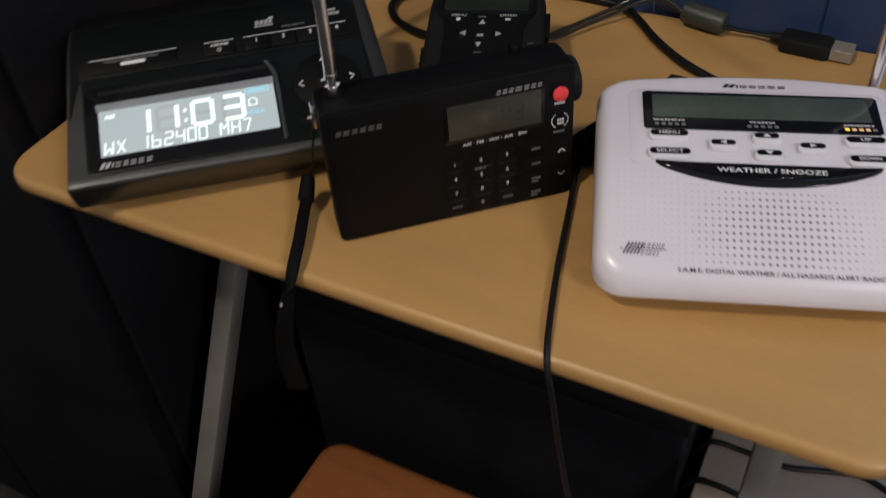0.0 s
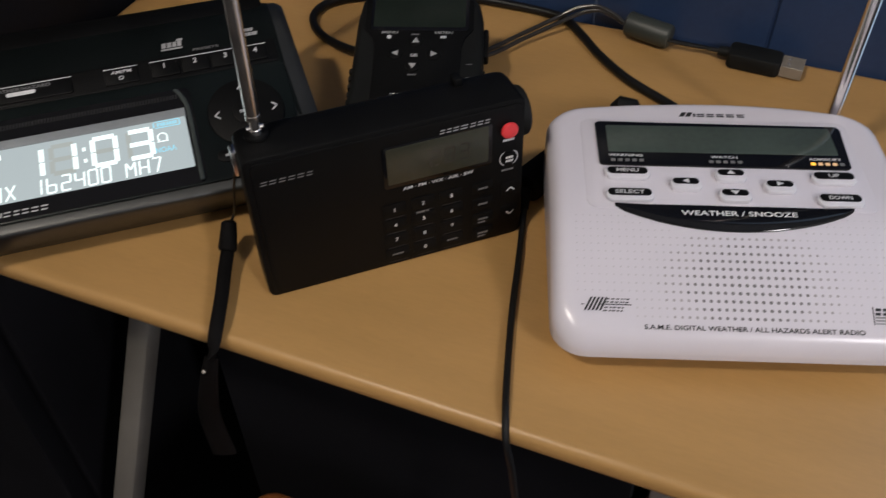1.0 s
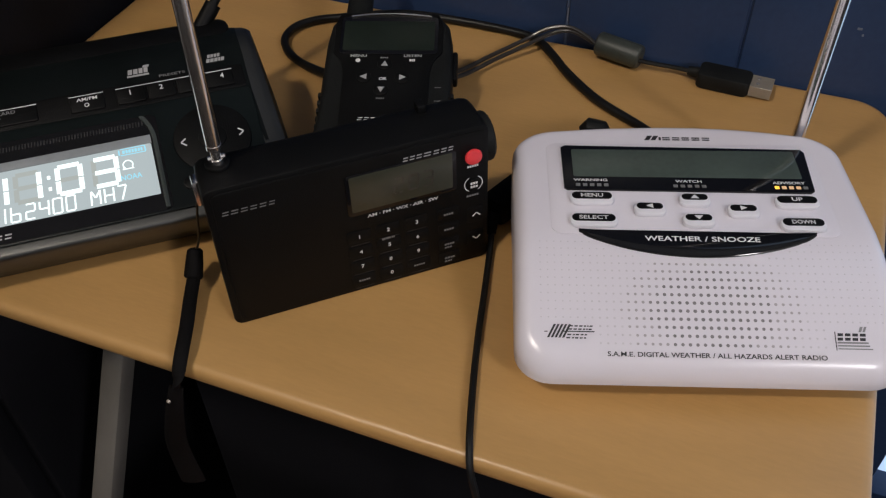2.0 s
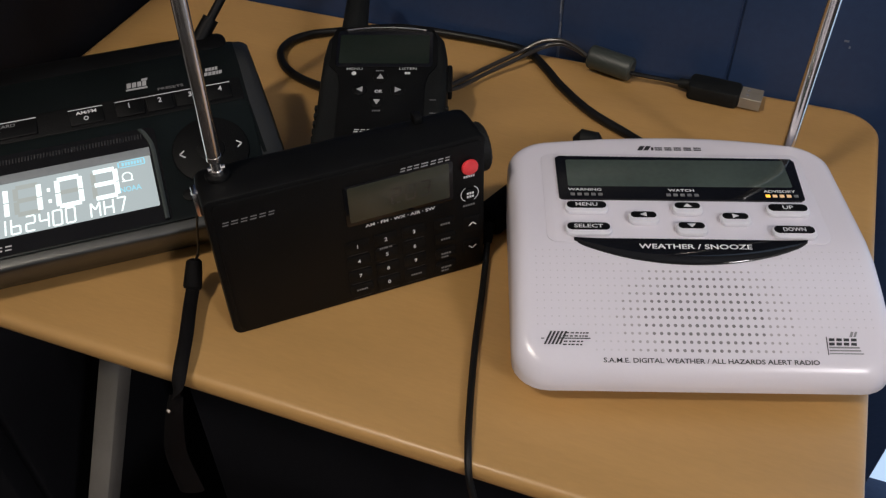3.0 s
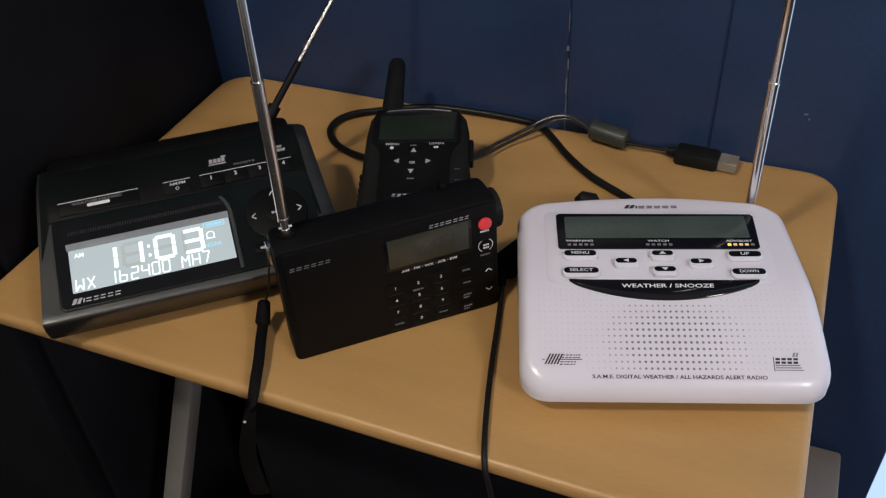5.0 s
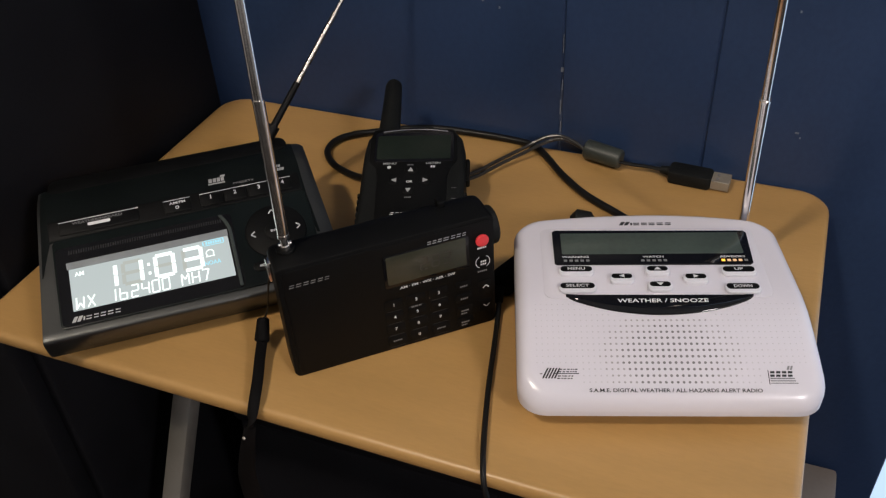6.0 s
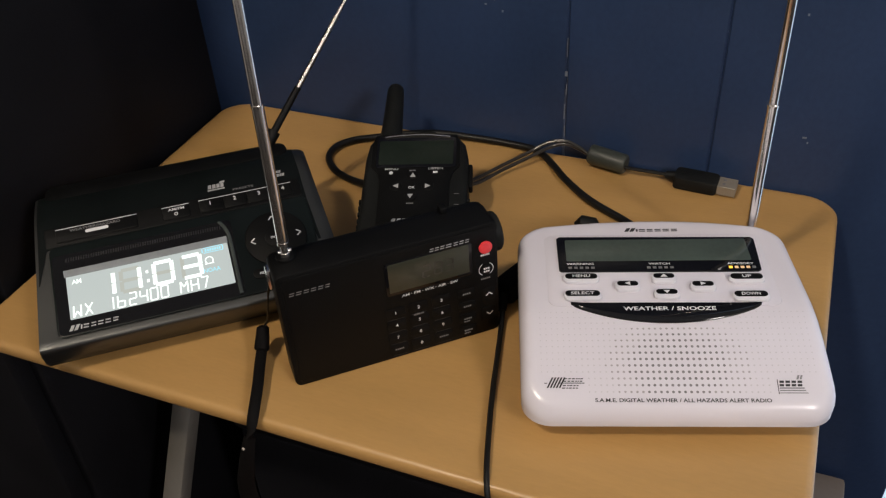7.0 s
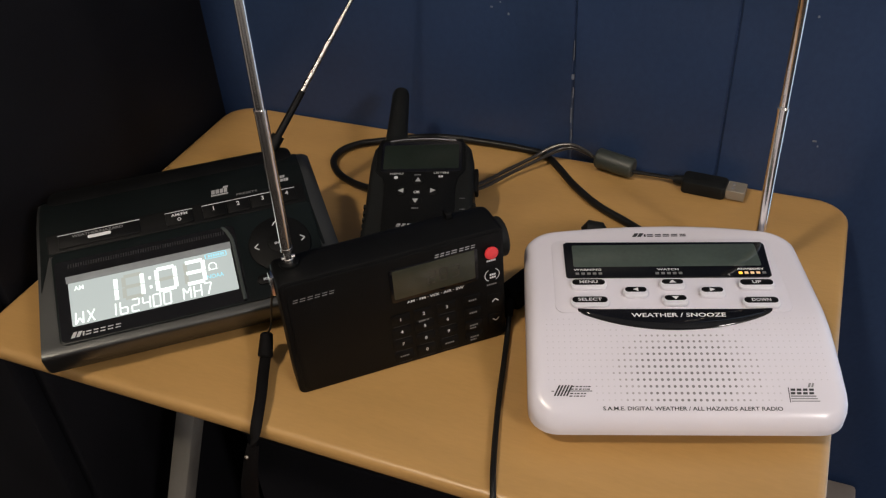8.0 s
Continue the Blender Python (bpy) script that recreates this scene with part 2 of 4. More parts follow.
def lettering(text, x, y, height, parent, material, m=None, width=None, align='CENTER', z=0.2, name="lettering", spread=1.0):
    """Printed words with the built-in font, centred on (x, y), height of the capitals in millimetres."""
    cu = bpy.data.curves.new("text", 'FONT')
    cu.body, cu.align_x, cu.align_y, cu.space_character = text, align, 'CENTER', spread
    cu.size, cu.offset = 1.0, 0.018
    cu.resolution_u = 3
    ob = bpy.data.objects.new("text", cu)
    me = bpy.data.meshes.new_from_object(ob)
    bpy.data.objects.remove(ob)
    bpy.data.curves.remove(cu)
    bm = bmesh.new()
    bm.from_mesh(me)
    bpy.data.meshes.remove(me)
    xs = [v.co.x for v in bm.verts]
    ys = [v.co.y for v in bm.verts]
    sy = height / max(1e-6, max(ys) - min(ys))
    sx = width / (max(xs) - min(xs)) if width else sy
    cx = (max(xs) + min(xs)) / 2
    cy = (max(ys) + min(ys)) / 2
    bm.transform(Matrix.Translation((x, y, z)) @ Matrix.Diagonal((sx, sy, 1, 1)) @ Matrix.Translation((-cx, -cy, 0)))
    return part(name, bm, material, parent, m=m, smooth=False)


def strokes(bm, segs, x, y, w, h, thick, z, slant=0.0):
    """Straight strokes in a unit cell, each a thin bar with pointed ends cut square."""
    for x0, y0, x1, y1 in segs:
        a = Vector((x + x0 * w + slant * y0 * h, y + y0 * h))
        b = Vector((x + x1 * w + slant * y1 * h, y + y1 * h))
        d = (b - a).normalized()
        s = Vector((-d.y, d.x)) * thick / 2
        a, b = a + d * thick * 0.12, b - d * thick * 0.12
        bm.faces.new([bm.verts.new((*q, z)) for q in (a - s, b - s, b + s, a + s)])
    return bm


SEVEN = {'t': (0, 1, 1, 1), 'm': (0, .5, 1, .5), 'b': (0, 0, 1, 0), 'tl': (0, .5, 0, 1), 'tr': (1, .5, 1, 1), 'bl': (0, 0, 0, .5), 'br': (1, 0, 1, .5)}
SEGS = {'0': 't b tl tr bl br', '1': 'tr br', '2': 't m b tr bl', '3': 't m b tr br', '4': 'm tl tr br', '6': 'm b tl bl br', '8': 't m b tl tr bl br', 'h': 'm tl tr bl br'}


def seven(ch):
    return [SEVEN[k] for k in SEGS[ch].split()]


LETTER = {'W': [(0, 0, 0, 1), (1, 0, 1, 1), (0, 0, .5, .5), (.5, .5, 1, 0)], 'X': [(0, 0, 1, 1), (0, 1, 1, 0)],
          'M': [(0, 0, 0, 1), (1, 0, 1, 1), (0, 1, .5, .5), (.5, .5, 1, 1)], 'H': seven('h'), 'Z': [(0, 1, 1, 1), (1, 1, .45, .0)]}


def dial(cx, cy, r, z0, z1, n=28, soft=0.4):
    return slab([(cx + r * math.cos(2 * math.pi * k / n), cy + r * math.sin(2 * math.pi * k / n)) for k in range(n)], z0, z1, soft)


def flat(points, z):
    bm = bmesh.new()
    bm.faces.new([bm.verts.new((x, y, z)) for x, y in points])
    return bm


def ringmark(cx, cy, r0, r1, a0, a1, z, n=14):
    bm = bmesh.new()
    row = []
    for k in range(n + 1):
        w = radians(a0 + (a1 - a0) * k / n)
        row.append((bm.verts.new((cx + r0 * math.cos(w), cy + r0 * math.sin(w), z)), bm.verts.new((cx + r1 * math.cos(w), cy + r1 * math.sin(w), z))))
    for p, q in zip(row, row[1:]):
        bm.faces.new((p[0], p[1], q[1], q[0]))
    return bm


# ---- the room ----
WX0, WX1, WY0, WY1, WZ = -1.7, 1.42, -1.9, 0.605, 2.4


def structure(name, bm, material, label, category):
    return tagged(part(name, bm, material, None, scale=1), label, category, kind="structure")


structure("floor", block(WX0 - 0.1, WX1 + 0.1, WY0 - 0.1, WY1 + 0.1, -0.1, 0.0), M_CARPET, "dark brown carpeted floor in shade", "floor")
structure("ceiling", block(WX0 - 0.1, WX1 + 0.1, WY0 - 0.1, WY1 + 0.1, WZ, WZ + 0.1), M_CEIL, "plain off-white painted ceiling", "ceiling")
structure("wall_west", block(WX0 - 0.1, WX0, WY0, WY1, 0.0, WZ), M_PLASTER, "plain painted wall closing the room", "wall")
structure("wall_south", block(WX0 - 0.1, WX1 + 0.1, WY0 - 0.1, WY0, 0.0, WZ), M_PLASTER, "plain painted wall closing the room", "wall")
# north wall: backing, then the navy boards; it ends at a bright window
NX = 0.2112
north = structure("wall_north", block(WX0 - 0.1, NX, WY1, WY1 + 0.1, 0.0, WZ), M_NAVY, "navy blue painted panelled wall with grooves", "wall")
for a, b in ((WX0, -0.0773), (-0.0773, 0.0268), (0.0268, NX)):
    part("wall_board", block(a + 0.0003, b - 0.0003, 0.5915, WY1 - 0.001, 0.0, WZ, 0.0009, 1), M_NAVY, north, scale=1)
for x, z, w, h in ((-0.0776, 0.7250, 0.0018, 0.0035), (-0.0770, 0.7130, 0.0007, 0.0080), (-0.0778, 0.6950, 0.0009, 0.0120), (-0.0771, 0.6790, 0.0007, 0.0090), (-0.0774, 0.7450, 0.0005, 0.0140),
                   (0.0715, 0.7862, 0.0012, 0.0014), (0.0850, 0.7020, 0.0026, 0.0012), (0.0875, 0.6985, 0.0010, 0.0012), (-0.1365, 0.7700, 0.0016, 0.0012), (-0.1243, 0.7661, 0.0012, 0.0016), (-0.1300, 0.7740, 0.0010, 0.0010)):
    part("paint_chip", block(x - w / 2, x + w / 2, 0.5912, 0.5920, z - h / 2, z + h / 2), M_CHIP, north, scale=1, smooth=False)
for x, w, z1 in ((-0.0774, 0.0014, 0.713),):
    part("groove_edge", block(x - w / 2, x + w / 2, 0.5913, 0.5930, 0.60, z1), M_GROOVE, north, "pale worn groove edge", scale=1, smooth=False)
for x in (-0.0773, 0.0268):
    part("groove", block(x - 0.0012, x + 0.0012, 0.5926, WY1 - 0.002, 0.0, WZ - 0.002), M_NAVY, north, scale=1, smooth=False)
lintel = block(NX, WX1 + 0.1, WY1, WY1 + 0.1, 2.05, WZ)
block(1.15, WX1 + 0.1, WY1, WY1 + 0.1, 0.0, 2.05, bm=lintel)
block(NX + 0.0005, 1.15, WY1 + 0.002, WY1 + 0.012, 0.0, 0.26, bm=lintel)
structure("wall_north_return", lintel, M_NAVY, "navy painted wall round the tall bright window", "wall")
win = tagged(new("window_1"), "tall bright window beside the navy panelling", "window", kind="structure")
for x0, x1, z0, z1 in ((NX + 0.0005, NX + 0.003, 0.262, 2.05), (1.12, 1.15, 0.262, 2.05), (NX + 0.003, 1.12, 2.02, 2.05), (NX + 0.003, 1.12, 0.262, 0.268)):
    part("window_frame", block(x0, x1, WY1 + 0.004, WY1 + 0.03, z0, z1, 0.0005), M_NAVY if x1 < 0.3 or z1 < 0.4 else M_FRAME, win, scale=1)
structure("backdrop", block(NX + 0.001, 1.148, WY1 + 0.040, WY1 + 0.046, 0.02, 2.048), G_SKY, "pale blue daylight outside the window", "sky")
# east wall with the window that lights the table
ew = block(WX1, WX1 + 0.1, WY0, -0.80, 0.0, WZ)
block(WX1, WX1 + 0.1, -0.48, WY1 + 0.1, 0.0, WZ, bm=ew)
block(WX1, WX1 + 0.1, -0.80, -0.48, 0.0, 1.49, bm=ew)
block(WX1, WX1 + 0.1, -0.80, -0.48, 2.08, WZ, bm=ew)
structure("wall_east", ew, M_PLASTER, "plain painted wall with a window opening", "wall")
win2 = tagged(new("window_2"), "white framed window letting in daylight", "window", kind="structure")
for y0, y1, z0, z1 in ((-0.80, -0.77, 1.49, 2.08), (-0.51, -0.48, 1.49, 2.08), (-0.77, -0.51, 2.05, 2.08), (-0.77, -0.51, 1.49, 1.52)):
    part("window_frame", block(WX1 + 0.02, WX1 + 0.07, y0, y1, z0, z1, 0.002), M_FRAME, win2, scale=1)
# added cabinet: its black side stands in for the shaded left of the wall
cab = base("cabinet", pose(-0.660, 0.455, 0.0), "added matte black cabinet standing in for the shaded area beside the table", "cabinet")
part("body", block(-0.285, 0.285, -0.125, 0.132, 0.03, 0.98, 0.004), M_SHADEBLACK, cab, scale=1)
part("plinth", block(-0.275, 0.275, -0.115, 0.125, 0.0, 0.03), M_SHADEBLACK, cab, scale=1)
part("door", block(-0.280, -0.002, -0.143, -0.126, 0.05, 0.96, 0.003), M_SHADEBLACK, cab, scale=1)
part("door", block(0.002, 0.280, -0.143, -0.126, 0.05, 0.96, 0.003), M_SHADEBLACK, cab, scale=1)
# added black chest: stands in for the deep shade under the tabletop
chest = base("shade_chest", pose(-0.145, 0.500, 0.0), "added low black chest standing in for the shade under the table", "chest")
part("body", block(-0.150, 0.165, -0.085, 0.085, 0.0, 0.46, 0.005), M_SHADEBLACK, chest, scale=1)
part("lid", block(-0.153, 0.168, -0.088, 0.086, 0.462, 0.490, 0.005), M_SHADEBLACK, chest, scale=1)


lamp = base("ceiling_lamp", pose(-0.44, -0.58, WZ), "round white glass ceiling lamp, switched on", "lamp")
part("canopy", slab([(60 * math.cos(k * 0.2618), 60 * math.sin(k * 0.2618)) for k in range(24)], -20, 0, 3), M_FRAME, lamp)
part("glass", slab([(120 * math.cos(k * 0.2618), 120 * math.sin(k * 0.2618)) for k in range(24)], -58, -20, 14), G_LAMP, lamp, "frosted glass shade")


# ---- the tray table ----
def tray_table():
    ob = base("tray_table", pose(-0.125, 0.4365, 0.0), "honey wood laminate tray table with grey metal legs", "table")
    # the top: rounded corners, bull-nosed rim
    x0, x1, y0, y1 = -0.2415, 0.2410, -0.1480, 0.1540
    rings = []
    for inset, z in ((0.012, -0.0125), (0.006, -0.0122), (0.0022, -0.0108), (0.0003, -0.0085), (0.0, -0.0060), (0.0, -0.0036), (0.0004, -0.0020), (0.0014, -0.0008), (0.0030, -0.0002), (0.0050, 0.0)):
        rings.append([(x, y, T + z) for x, y in rounded(x0 + inset, x1 - inset, y0 + inset, y1 - inset, 0.022 - inset * 0.4, 8)])
    part("tabletop", loft(bmesh.new(), rings), M_WOOD, ob, "honey coloured wood-look top with a rounded rim", scale=1)
    for x in (-0.2020, 0.193):
        a, b = Vector((x, 0.055, 0.6475)), Vector((x, -0.325, 0.012))
        d = (b - a)
        leg = block(-0.0098, 0.0082, -0.008, 0.008, 0.0, d.length, 0.003)
        part("leg", leg, M_LEG, ob, m=Matrix.Translation(a) @ d.to_track_quat('Z', 'X').to_matrix().to_4x4() @ pose(0, 0, 0, 0, 0, 90), scale=1)
        run = block(x - 0.0125, x + 0.0125, -0.335, -0.08, 0.0, 0.02, 0.004)
        part("foot_runner", run, M_LEG, ob, scale=1)
    return ob


tray_table()


# ---- white weather radio ----
WV0 = 54.0


def white_top(v):
    return 43.0 - 16.0 * (max(0.0, WV0 - v) / 47.0) ** 1.3


def white_tilt(v):
    if v >= WV0:
        return 0.0
    return math.degrees(math.atan(16.0 * 1.3 / 47.0 * ((WV0 - v) / 47.0) ** 0.3))


def on_white(u, v, lift=0.15):
    """Axes lying on the top of the white radio at (u, v)."""
    return Matrix.Translation((u, v, white_top(v) + lift)) @ pose(0, 0, 0, white_tilt(v))


def white_radio():
    ob = base("weather_radio", pose(-0.0193, 0.3247, T, 0, 0, 19.0), "white plastic desktop weather alert radio with dark display", "radio")

    def outline(i, front=0.0):
        pts = filled(rounded(-5.6 + i, 149.8 - i, -2.8 + i + front, 130.5 - i * 0.8, max(3, 15 - i * 0.35), 7))
        return [(u + (73 - u) * (0.004 if u < 73 else 0.050) * max(0, v) / 126, v - (6.5 if u < 73 else 9.5) * ((u - 73) / 77) ** 2 * max(0.0, v / 126) ** 3) for u, v in pts]
    rings = [[(u, v, z) for u, v in outline(i, f)] for i, z, f in ((8, 0.0, 12), (7, 1.2, 11), (4.0, 6.0, 7), (1.4, 10.2, 2.2), (0.1, 12.6, 0.0))]
    for i, drop in ((0.0, 7.5), (0.2, 6.0), (0.7, 4.3), (1.5, 2.8), (2.6, 1.5), (4.0, 0.6), (5.6, 0.15), (7.4, 0.0)):
        rings.append([(u, v, max(13.0 + (9 - drop) * 0.25, white_top(v) - drop)) for u, v in outline(i)])
    for i in range(13, 64, 4):
        rings.append([(u, v, white_top(v)) for u, v in outline(i)])
    part("case", loft(bmesh.new(), rings), M_WHITE, ob)
    # control deck, slightly proud
    part("control_deck", slab(rounded(10.0, 131.0, 52.8, 113.8, 5, 5), 42.6, 43.14, 0.2), M_WHITE, ob)
    # display
    bz = [(16.8, 81.5), (18.0, 80.2), (124.2, 79.6), (126.0, 81.0), (127.6, 107.5), (126.2, 109.6), (18.5, 111.0), (16.6, 109.5)]
    disp = part("display", slab(bz, 42.8, 44.2, 0.4), M_BLACKGLOSS, ob, "glossy black display bezel")
    part("screen", slab(rounded(21.3, 122.3, 88.6, 107.9, 1.0, 3), 44.0, 44.28, 0.08), M_LCDGREEN, disp, "blank grey-green screen")
    for k, (word, x, x0) in enumerate((("WARNING", 28.6, 22.0), ("WATCH", 71.8, 64.8), ("ADVISORY", 115.6, 108.9))):
        lettering(word, x, 86.2 - 0.25 * k, 1.75, disp, M_PRINT, z=44.32, width=(15.0, 11.6, 14.2)[k])
        for j in range(5):
            lit = k == 2 and j < 4
            mat = (G_AMBER if j == 0 else G_AMBERDIM) if lit else M_DIMPRINT
            part("indicator_light", block(x0 + j * 3.1, x0 + j * 3.1 + 1.9, 82.0 - 0.15 * k, 83.7 - 0.15 * k, 44.1, 44.45), mat, disp, "lit amber" if lit else "", smooth=False)
    # keys
    keys = [("MENU", 28.3, 77.7, 17.4), ("SELECT", 28.0, 63.6, 18.4), ("UP", 116.2, 76.7, 17.0), ("DOWN", 115.5, 62.5, 17.2)]
    for word, x, y, w in keys:
        y -= 3.0
        key = part("key", slab(rounded(x - w / 2 - 0.9, x + w / 2 + 0.9, y - 4.8, y + 2.9, 3.2, 5), 43.0, 45.2, 0.9), M_KEYWHITE, ob)
        part("key_cap", slab(rounded(x - w / 2, x + w / 2, y - 2.2, y + 2.4, 2.2, 5), 44.9, 45.35, 0.15), M_BLACK, key, "black oval cap")
        lettering(word, x, y + 0.1, 2.3, key, M_PRINT, z=45.4, width={"MENU": 9.6, "SELECT": 12.4, "UP": 4.6, "DOWN": 9.6}[word])
    tri = {"l": [(-1.6, 0), (1.3, -1.5), (1.3, 1.5)], "r": [(1.6, 0), (-1.3, 1.5), (-1.3, -1.5)], "u": [(0, 1.4), (-1.9, -1.1), (1.9, -1.1)], "d": [(0, -1.4), (1.9, 1.1), (-1.9, 1.1)]}
    for way, x, y in (("l", 52.5, 71.0), ("r", 92.1, 70.5), ("u", 72.5, 77.2), ("d", 72.2, 64.2)):
        y -= 2.8
        key = part("key", slab(rounded(x - 6.6, x + 6.6, y - 5.0, y + 2.6, 2.8, 5), 43.0, 45.4, 0.8), M_KEYWHITE, ob)
        part("key_cap", slab(rounded(x - 5.6, x + 5.6, y - 1.9, y + 2.0, 1.9, 5), 45.1, 45.55, 0.15), M_BLACK, key, "black oval cap")
        part("arrow", flat([(x + a, y + b) for a, b in tri[way]], 45.6), M_PRINT, key, smooth=False)
    # snooze bar: straight behind, bowed in front
    rows = []
    for k in range(25):
        s = k / 24
        u = 21.4 + s * 98.4
        v1 = 54.6 - 0.6 * s
        v0 = v1 - 0.8 - 11.3 * (1 - (2 * s - 1) ** 2) ** 0.8
        rows.append((u, v0, v1))
    bm = bmesh.new()
    grid = []
    for u, v0, v1 in rows:
        col = [(u, v0, white_top(v0) - 0.5), (u, v0, white_top(v0) + 0.7), (u, v0 + 0.5, white_top(v0) + 1.3)]
        col += [(u, v0 + (v1 - v0) * q, white_top(v0 + (v1 - v0) * q) + 1.5) for q in (0.3, 0.5, 0.7, 0.9)]
        col += [(u, v1, white_top(v1) + 1.0), (u, v1, white_top(v1) - 0.5)]
        grid.append([bm.verts.new(p) for p in col])
    for a, b in zip(grid, grid[1:]):
        for k in range(len(a) - 1):
            bm.faces.new((a[k], b[k], b[k + 1], a[k + 1]))
    sn = part("snooze_bar", bm, M_BLACKGLOSS, ob, "glossy black crescent bar")
    lettering("WEATHER / SNOOZE", 0, 0, 2.45, sn, M_PRINT, m=on_white(72.0, 49.7, 1.75), z=0, width=47.5)
    # speaker grille: flat discs, the shade inside holes and dimples painted as grey
    for name, mat, near, far in (("speaker_hole", M_HOLESHADE, 0.0, 0.5), ("speaker_hole", M_SOFTHOLESHADE, 0.5, 1.0), ("speaker_dimple", M_DIMPLESHADE, 1.0, 99.0)):
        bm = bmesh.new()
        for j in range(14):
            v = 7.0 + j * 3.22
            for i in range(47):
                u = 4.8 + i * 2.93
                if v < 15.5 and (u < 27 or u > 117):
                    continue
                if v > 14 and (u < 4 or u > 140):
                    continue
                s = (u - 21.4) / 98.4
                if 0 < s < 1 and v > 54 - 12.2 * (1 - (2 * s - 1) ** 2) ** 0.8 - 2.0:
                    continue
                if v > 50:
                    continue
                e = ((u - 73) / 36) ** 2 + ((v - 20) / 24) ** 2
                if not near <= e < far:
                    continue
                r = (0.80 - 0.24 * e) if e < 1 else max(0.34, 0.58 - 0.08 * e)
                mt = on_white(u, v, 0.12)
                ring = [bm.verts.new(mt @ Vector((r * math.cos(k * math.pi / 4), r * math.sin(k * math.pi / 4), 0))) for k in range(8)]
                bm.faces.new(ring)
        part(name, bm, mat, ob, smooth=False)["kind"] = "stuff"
    # printed marks
    lettering("S.A.M.E. DIGITAL WEATHER / ALL HAZARDS ALERT RADIO", 0, 0, 2.0, ob, M_INK, m=on_white(73.5, 3.1), z=0, width=85.5)
    bm = bars(bmesh.new(), 1.0, 0, (1.5,), 2.4, 0, 0.05, 0.3)
    blocks(bm, 2.7, 0, (4.6, 4.4, 4.6, 4.8, 4.6), 2.4, 0, 0.05, 0.25, 0.38)
    bars(bm, -5.8, 0, (2.9, 2.9), 3.4, 0, 0.55, 0.22)
    part("maker_mark", bm, M_INK, ob, "plain dark logo bars", m=Matrix.Translation((62.0, 116.6, 43.2)), smooth=False)
    bm = bmesh.new()
    for k in range(5):
        bars(bm, 3.2 + 1.5 * k, -2.2, (1.1,), 5.6, 0, 0.5, 0.2)
    bars(bm, 2.2, 0.1, (1.6,), 0.4, 0)
    bars(bm, 9.6, 0.2, (12.5,), 0.45, 0, 0, 0)
    blocks(bm, 11.6, 1.1, (2.1, 1.9, 1.9, 1.2, 1.0, 1.8), 1.9, 0, 0.3, 0.3)
    blocks(bm, 10.8, -2.5, (2.2, 1.2, 1.9, 1.6, 1.3), 1.9, 0, 0.3, 0.3)
    part("alert_mark", bm, M_INK, ob, "plain dark logo bars", m=on_white(3.8, 10.8), smooth=False)
    bm = blocks(bmesh.new(), 0.9, 1.6, (2.9, 2.9, 2.9, 3.0), 3.0, 0, 0.1, 0.25, 0.40)
    bars(bm, 0.0, -2.4, (0.4,), 7.6, 0, 0, 0)
    part("agency_mark", bm, M_INK, ob, "plain dark logo bars", m=on_white(120.0, 8.2), smooth=False)
    bm = bars(bmesh.new(), 0.8, 0.4, (12.0,), 0.7, 0, 0, 0)
    bars(bm, 0.8, -0.8, (12.4,), 0.6, 0, 0, 0)
    bars(bm, 0.8, -2.0, (13.4,), 0.5, 0, 0, 0)
    bars(bm, 9.4, 5.2, (1.6, 1.4), 2.2, 0, 0.4, 0.3)
    part("agency_mark", bm, M_GREYINK, ob, "plain grey logo bars", m=on_white(120.0, 8.2), smooth=False)
    # telescopic aerial standing at the back
    inv = ob.matrix_world.inverted()

    def at(p):
        return inv @ Vector(p) * 1000
    b0, d = Vector((0.0636, 0.4908, 0.686)), Vector((-0.014, -0.1814, 0.9833))

    def along(z):
        return at(b0 + d * (z - b0.z) / d.z)
    aer = part("aerial", rod(along(0.690), along(0.787), 2.95), M_CHROME, ob, "chrome telescopic aerial")
    part("aerial_section", rod(along(0.787), along(0.905), 2.4), M_CHROME, aer)
    part("aerial_section", rod(along(0.905), along(1.02), 1.9), M_CHROME, aer)
    part("aerial_collar", rod(along(0.7862), along(0.7878), 3.2), M_CHROME, aer)
    part("aerial_collar", rod(along(0.9042), along(0.9056), 2.7), M_CHROME, aer)
    part("aerial_hinge", block(126, 138, 121, 133, 10, 30, 2), M_WHITE, ob)
    return ob


white_radio()


